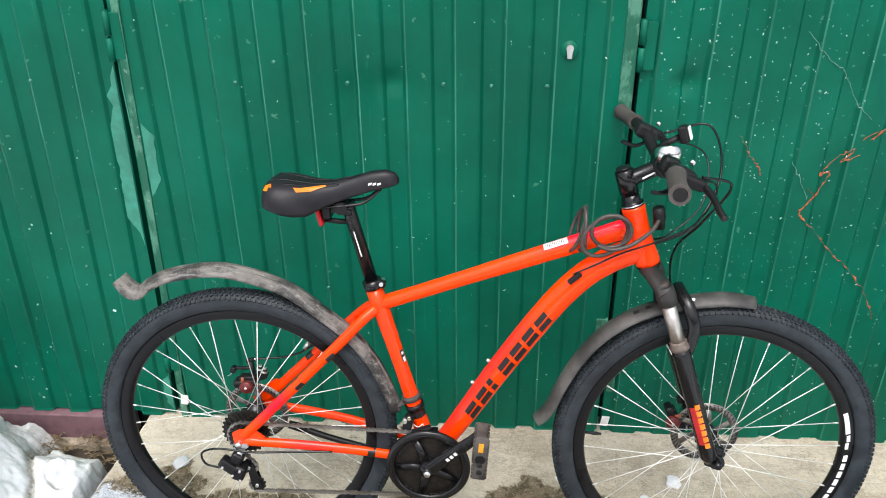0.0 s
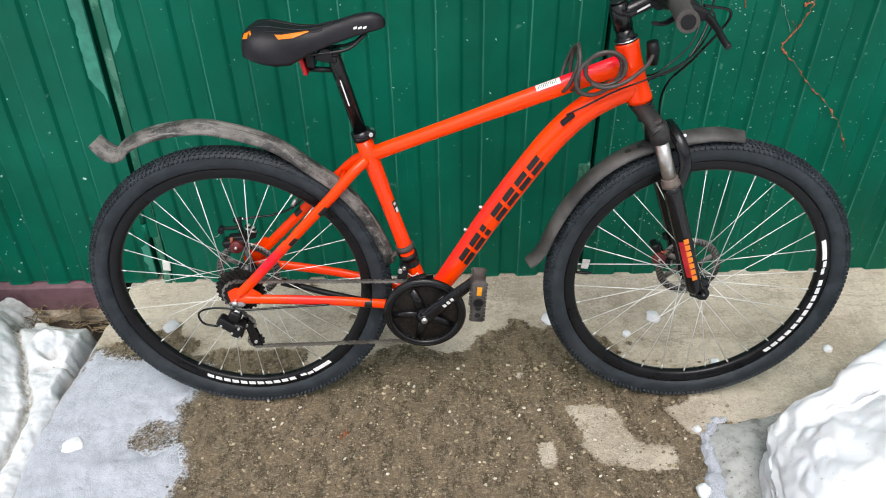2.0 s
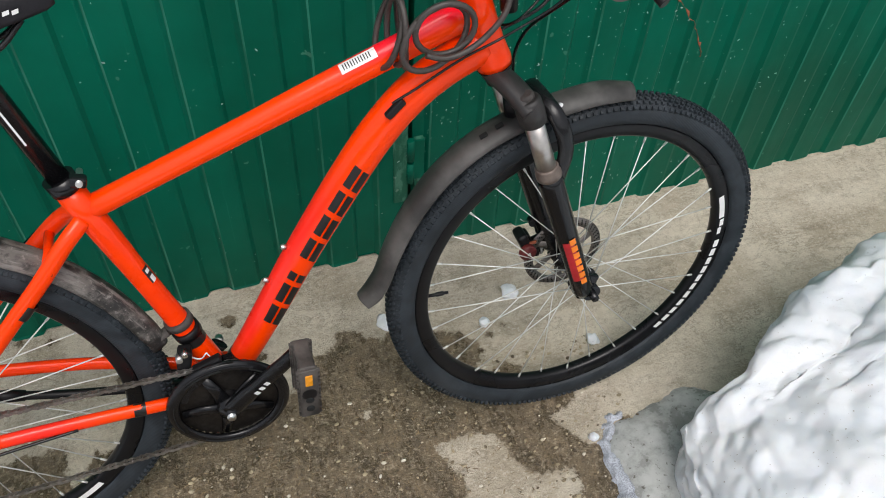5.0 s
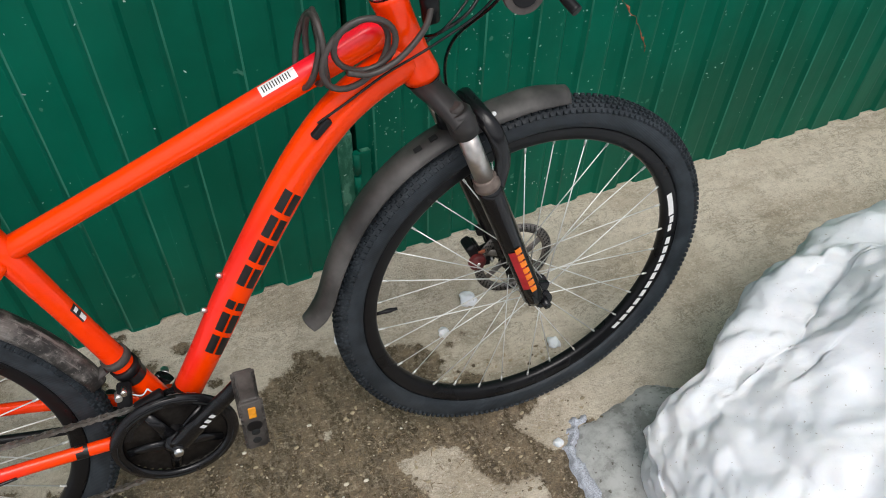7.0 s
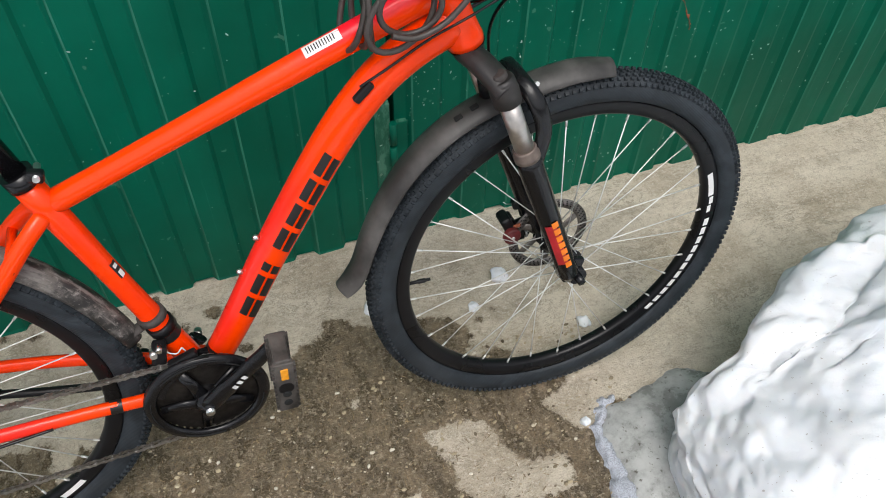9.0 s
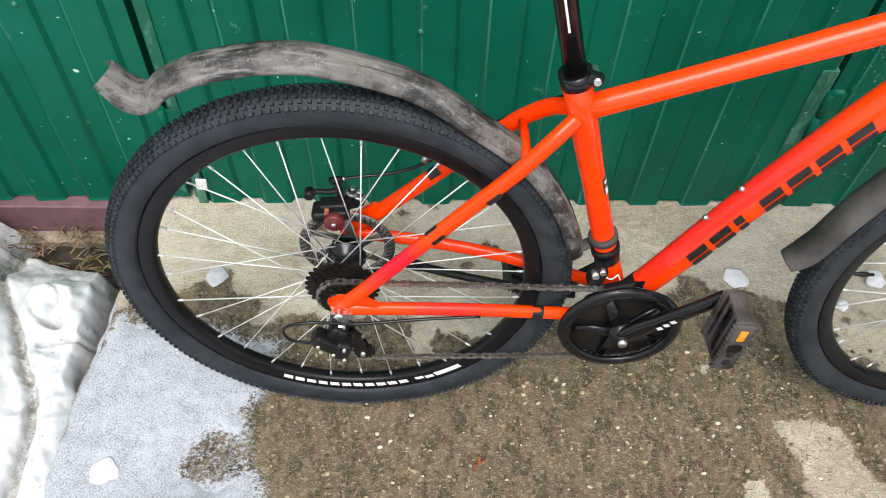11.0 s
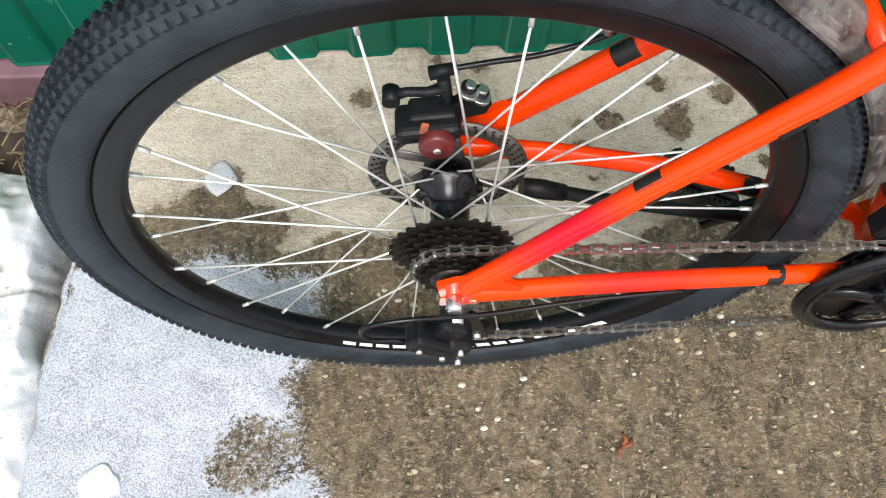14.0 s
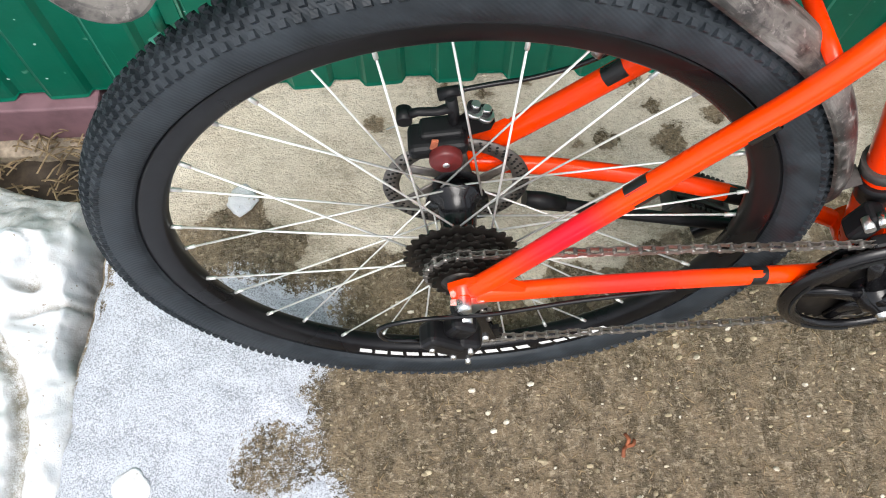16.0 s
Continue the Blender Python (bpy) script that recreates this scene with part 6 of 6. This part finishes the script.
def chain_mesh():
    """Roller chain: plates along the run round the ring, sprocket and pulleys."""
    rr, rs, rp = 0.0872, 0.0365, 0.0195
    ring, cog, p1, p2 = np.array((BB[0], BB[2])), np.array((0.0, 0.367)), np.array((0.012, 0.290)), np.array((0.028, 0.240))
    ys_, yc, yp = -0.0435, CW, -0.0575
    path = []
    for a in np.linspace(radians(-88), radians(93), 60):
        path.append((ring[0] + rr * math.cos(a), yc, ring[1] + rr * math.sin(a)))
    path.append((0.22, (ys_ + yc) / 2, 0.4035))
    for a in np.linspace(radians(86), radians(240), 20):
        path.append((cog[0] + rs * math.cos(a), ys_, cog[1] + rs * math.sin(a)))
    for a in np.linspace(radians(60), radians(-60), 6):
        path.append((p1[0] + rp * math.cos(a), yp, p1[1] + rp * math.sin(a)))
    for a in np.linspace(radians(130), radians(272), 8):
        path.append((p2[0] + rp * math.cos(a), yp, p2[1] + rp * math.sin(a)))
    path.append(path[0])
    P = [np.array(p) for p in path]
    L = np.cumsum([0] + [np.linalg.norm(q - p) for p, q in zip(P, P[1:])])
    n = int(L[-1] / 0.0127 / 2) * 2
    pts = [np.array([np.interp(s, L, [p[i] for p in P]) for i in range(3)]) for s in np.linspace(0, L[-1], n + 1)]
    b = B()
    for i in range(n):
        p, q = pts[i], pts[i + 1]
        d = (q - p) / (np.linalg.norm(q - p) + 1e-9)
        ang = -math.degrees(math.atan2(d[2], d[0]))
        off = 0.0034 if i % 2 else 0.0022
        for s in (-1, 1):
            M = pose(*((p + q) / 2 + np.array((0, off * s, 0))), 0, ang, 0)
            out = []
            for x, z in ((-0.0082, 0.0), (-0.0063, 0.0040), (-0.003, 0.0036), (0, 0.0024), (0.003, 0.0036), (0.0063, 0.0040), (0.0082, 0), (0.0063, -0.0040), (0.003, -0.0036), (0, -0.0024), (-0.003, -0.0036), (-0.0063, -0.0040)):
                out.append((x, z))
            va = [b.verts.new(M @ Vector((x, -0.0005, z))) for x, z in out]
            vb = [b.verts.new(M @ Vector((x, 0.0005, z))) for x, z in out]
            b.faces.new(va)
            b.faces.new(vb[::-1])
            for k in range(12):
                b.faces.new((va[(k + 1) % 12], va[k], vb[k], vb[(k + 1) % 12]))
        tube(b, [p + np.array((0, -0.0045, 0)), p + np.array((0, 0.0045, 0))], 0.0024, 6)
    return b


part("chain", chain_mesh(), CHAIN, bike, "oily dark steel roller chain")

# ---- brakes ----


def caliper(x, z, ang, label):
    """Mechanical disc caliper: shell over the disc, lever, cable stop, spring, adjuster and two bolts."""
    M = pose(x, 0.066, z, 0, ang, 0)
    V = lambda *p: M @ Vector(p)
    shell = box(box(B(), (0.060, 0.036, 0.020), M @ pose(-0.008, -0.004, -0.003, 0, -6, 0), 0.007, 3), (0.044, 0.026, 0.012), M @ pose(-0.004, 0.002, 0.007, 0, -6, 0), 0.005, 3)
    o = part("brake_caliper", shell, BLACK, bike, label)
    part("adjuster", lathe(B(), [(0.0001, -0.004), (0.005, -0.004), (0.006, -0.002), (0.014, -0.0025), (0.0165, 0.000), (0.0165, 0.008)], seg=24), DARK_RED, o).matrix_basis = M @ pose(-0.001, -0.030, -0.006)
    part("adjuster_screw", lathe(B(), [(0.0001, -0.0050), (0.0035, -0.0048), (0.004, -0.003)], seg=10), STEEL, o).matrix_basis = M @ pose(-0.001, -0.030, -0.006)
    part("lever", tube(B(), [V(-0.040, 0.004, 0.026), V(-0.026, 0.004, 0.031), V(-0.008, 0.004, 0.030), V(0.007, 0.004, 0.036)], [0.0060, 0.0042, 0.0048, 0.0062], 10, flat=0.0045, up=(0, 1, 0)), BLACK, o)
    part("lever_end", tube(B(), [V(-0.040, -0.004, 0.025), V(-0.040, 0.012, 0.027)], 0.0078, 12), BLACK, o)
    part("support_arm", tube(B(), [V(0.009, 0.006, 0.004), V(0.008, 0.006, 0.026), V(0.005, 0.006, 0.050)], [0.0095, 0.0072, 0.0078], 10, flat=0.006, up=(0, 1, 0)), BLACK, o)
    part("cable_stop", tube(B(), [V(-0.006, 0.010, 0.0475), V(0.014, 0.010, 0.053)], [0.0065, 0.0055], 12), BLACK, o)
    part("stop_nut", tube(B(), [V(0.013, 0.010, 0.0527), V(0.018, 0.010, 0.054)], 0.0042, 8), CHROME, o)
    part("spring", tube(B(), [V(-0.042, 0.004, 0.022), V(-0.050, 0.004, 0.010), V(-0.058, 0.004, 0.006)], 0.0009, 6), STEEL, o)
    part("clip", box(B(), (0.007, 0.003, 0.014), M @ pose(-0.012, -0.020, 0.010, 0, 10, 0), 0.001), RUST, o)
    for dx, dz in ((0.027, 0.030), (0.038, 0.023)):
        part("caliper_bolt", tube(B(), [V(dx + 0.001, 0.004, dz + 0.007), V(dx - 0.002, 0.004, dz - 0.010)], [0.0072, 0.0060], 12), BLACK, o)
        part("washer", tube(B(), [V(dx + 0.0012, 0.002, dz + 0.003), V(dx + 0.0002, 0.002, dz - 0.001)], 0.0088, 14), STEEL, o)
        part("bolt_head", tube(B(), [V(dx + 0.0016, 0.003, dz + 0.006), V(dx + 0.0025, 0.003, dz + 0.011)], 0.0048, 6), STEEL, o)
    part("bracket", prism(B(), [(0.012, -0.006), (0.044, 0.006), (0.048, 0.018), (0.020, 0.024), (0.010, 0.012)], -0.002, 0.008), BLACK, o).matrix_basis = M
    return o


caliper(-0.011, 0.456, 0, "black mechanical disc brake caliper with a dark red adjuster")
caliper(1.030, 0.398, 72, "black mechanical disc brake caliper with a dark red adjuster")
part("caliper_mount", prism(B(), [(0.015, 0.398), (0.05, 0.425), (0.066, 0.442), (0.050, 0.452), (0.026, 0.436), (-0.008, 0.415)], 0.078, 0.086), PAINT, bike)
part("cable_clip", tube(B(), [(0.128, 0.086, 0.536), (0.134, 0.090, 0.546), (0.140, 0.090, 0.556)], [0.0055, 0.0068, 0.0045], 12), STEEL, bike, "bright steel cable clip")
stand = part("kickstand", tube(B(), smooth_path([(0.395, 0.052, 0.262), (0.33, 0.060, 0.262), (0.20, 0.064, 0.292), (0.105, 0.066, 0.322)], 6), 0.0078, 10), BLACK, bike, "black kickstand folded back")
part("stand_foot", tube(B(), [(0.125, 0.066, 0.315), (0.100, 0.066, 0.324), (0.078, 0.066, 0.330)], [0.0095, 0.0112, 0.010], 10), BLACK, stand)

# ---- mudguards ----


def mudguard(path, half, sag, label, end_mud, widen=1.0, mat=MUDDY):
    P = smooth_path(path, 7)
    b = B()
    mud = b.verts.layers.float.new("mud")
    along = b.verts.layers.float.new("along")
    rows = []
    n = 13
    run = np.concatenate(([0.0], np.cumsum(np.linalg.norm(np.diff(np.array(P), axis=0), axis=1))))
    for i, p in enumerate(P):
        a, c = P[max(0, i - 1)], P[min(len(P) - 1, i + 1)]
        d = (c - a) / np.linalg.norm(c - a)
        up = np.array((-d[2], 0, d[0]))
        if up[2] < 0 and abs(d[0]) > 0.2:
            up = -up
        f = i / (len(P) - 1)
        hw = half * (1 + (widen - 1) * f) * (1 - 0.25 * max(0, (f - 0.92) / 0.08)) * (1 - 0.22 * max(0, 1 - f / 0.12))
        for lay, off in ((0, 0.0), (1, -0.0028)):
            row = []
            for k in range(n):
                q = -1 + 2 * k / (n - 1)
                flat_ = sag * (abs(q) ** 2.4)
                v = b.verts.new(p + up * (off - flat_) + np.array((0, q * (hw + off * 0.6), 0)))
                v[mud] = end_mud(f)
                v[along] = run[i]
                row.append(v)
            rows.append((lay, row))
    top = [r for l, r in rows if l == 0]
    bot = [r for l, r in rows if l == 1]
    for i in range(len(top) - 1):
        for k in range(n - 1):
            b.faces.new((top[i][k], top[i][k + 1], top[i + 1][k + 1], top[i + 1][k])).smooth = True
            b.faces.new((bot[i][k + 1], bot[i][k], bot[i + 1][k], bot[i + 1][k + 1])).smooth = True
        for k in (0, n - 1):
            b.faces.new((top[i][k], top[i + 1][k], bot[i + 1][k], bot[i][k]))
    for e_ in (0, -1):
        for k in range(n - 1):
            b.faces.new((top[e_][k], top[e_][k + 1], bot[e_][k + 1], bot[e_][k]))
    return part("mudguard", b, mat, bike, label)


RG = [(-0.254, 0, 0.764), (-0.238, 0, 0.744), (-0.222, 0, 0.736), (-0.200, 0, 0.755), (-0.145, 0, 0.780), (-0.055, 0, 0.796), (0.02, 0, 0.790), (0.13, 0, 0.753), (0.215, 0, 0.690), (0.281, 0, 0.632), (0.334, 0, 0.556), (0.369, 0, 0.472), (0.378, 0, 0.430)]
rg = mudguard(RG, 0.035, 0.022, "black rear mudguard caked with dry mud", lambda f: 1.0 - 0.85 * sstep(0.30, 0.62, f), 0.66)
part("mudguard_stay", tube(B(), [(0.345, 0, 0.445), (0.365, 0, 0.440), (0.385, 0, 0.452)], 0.006, 8, flat=0.012), GREY_RUBBER, rg)
part("mudguard_clamp", tube(B(), [lerp(BB, ST_TOP, t) for t in (0.335, 0.365)], 0.0222, 20), GREY_RUBBER, rg)
part("mudguard_bolt", tube(B(), [(0.272, -0.030, 0.645), (0.272, -0.048, 0.650)], 0.0055, 10), BLACK, rg)
FG = [(0.690, 0, 0.428), (0.706, 0, 0.444), (0.722, 0, 0.470), (0.742, 0, 0.522), (0.775, 0, 0.587), (0.82, 0, 0.648), (0.88, 0, 0.698), (0.95, 0, 0.731), (1.03, 0, 0.749), (1.10, 0, 0.756), (1.158, 0, 0.748)]
fg = mudguard(FG, 0.030, 0.017, "black front mudguard with scuffed dusty plastic", lambda f: 0.7 * (1 - sstep(0.0, 0.22, f)), 1.05, DUSTY)
# near-black blocks for the shade inside the two slots
for x, z in ((0.905, 0.7065), (0.930, 0.719)):
    part("mudguard_slot", box(B(), (0.013, 0.008, 0.004), pose(x, -0.012, z + 0.004, 10, -24, 0), 0.001), GAP_SHADE, fg)
part("mudguard_bracket", tube(B(), [(0.955, 0, 0.732), (0.950, 0, 0.765)], 0.012, 10), BLACK, fg)
part("mudguard_bolt", tube(B(), [(1.018, -0.030, 0.752), (1.018, -0.036, 0.755)], 0.0035, 8), STEEL, fg)

# ---- cable lock wound round the top tube ----
lockt = new("cable_lock")
lockt.matrix_basis = bike.matrix_basis.copy()
tagged(lockt, "coiled grey-brown cable lock hung on the frame's top tube", "bicycle lock")


def ring_on(u, v, tilt, ru, rv, depth, ph):
    """A loop of the lock's cable round the tube."""
    pts = []
    for k in range(28):
        a = 2 * math.pi * k / 28
        y = -0.030 * math.cos(a) - depth
        l = rv * math.sin(a)
        pts.append((u + l * math.sin(tilt) + ru * math.cos(a + ph), y, v + l * math.cos(tilt)))
    return pts


for k, (u, v, tilt, ru, rv, dep) in enumerate([(0.767, 0.897, 0.30, 0.006, 0.050, 0.006), (0.776, 0.899, 0.22, 0.008, 0.047, 0.012), (0.785, 0.895, 0.12, 0.010, 0.052, 0.004)]):
    part("cable_loop", tube(B(), ring_on(u, v, tilt, ru, rv, dep, k), 0.0043, 9, closed=True), LOCK_GREY, lockt)
big = [(0.834 + 0.041 * math.cos(a), -0.042 - 0.006 * math.sin(a), 0.906 + 0.037 * math.sin(a)) for a in np.linspace(2 * math.pi, 0, 26, endpoint=False)]
part("cable_loop", tube(B(), big, 0.0043, 9, closed=True), LOCK_GREY, lockt)
part("cable_loop", tube(B(), [(0.822 + 0.046 * math.cos(a) + 0.012 * math.sin(a), -0.036 + 0.008 * math.cos(a), 0.893 + 0.044 * math.sin(a)) for a in np.linspace(0, 2 * math.pi, 26, endpoint=False)], 0.0043, 9, closed=True), LOCK_GREY, lockt)
part("cable_loop", tube(B(), smooth_path([(0.806, -0.046, 0.876), (0.835, -0.048, 0.868), (0.870, -0.046, 0.876), (0.900, -0.040, 0.893), (0.922, -0.032, 0.912), (0.936, -0.016, 0.932)], 6), 0.0043, 9), LOCK_GREY, lockt)
part("lock_barrel", tube(B(), [(0.936, -0.010, 0.905), (0.934, -0.012, 0.935), (0.930, -0.012, 0.952)], [0.012, 0.0135, 0.012], 14), BLACK, lockt)
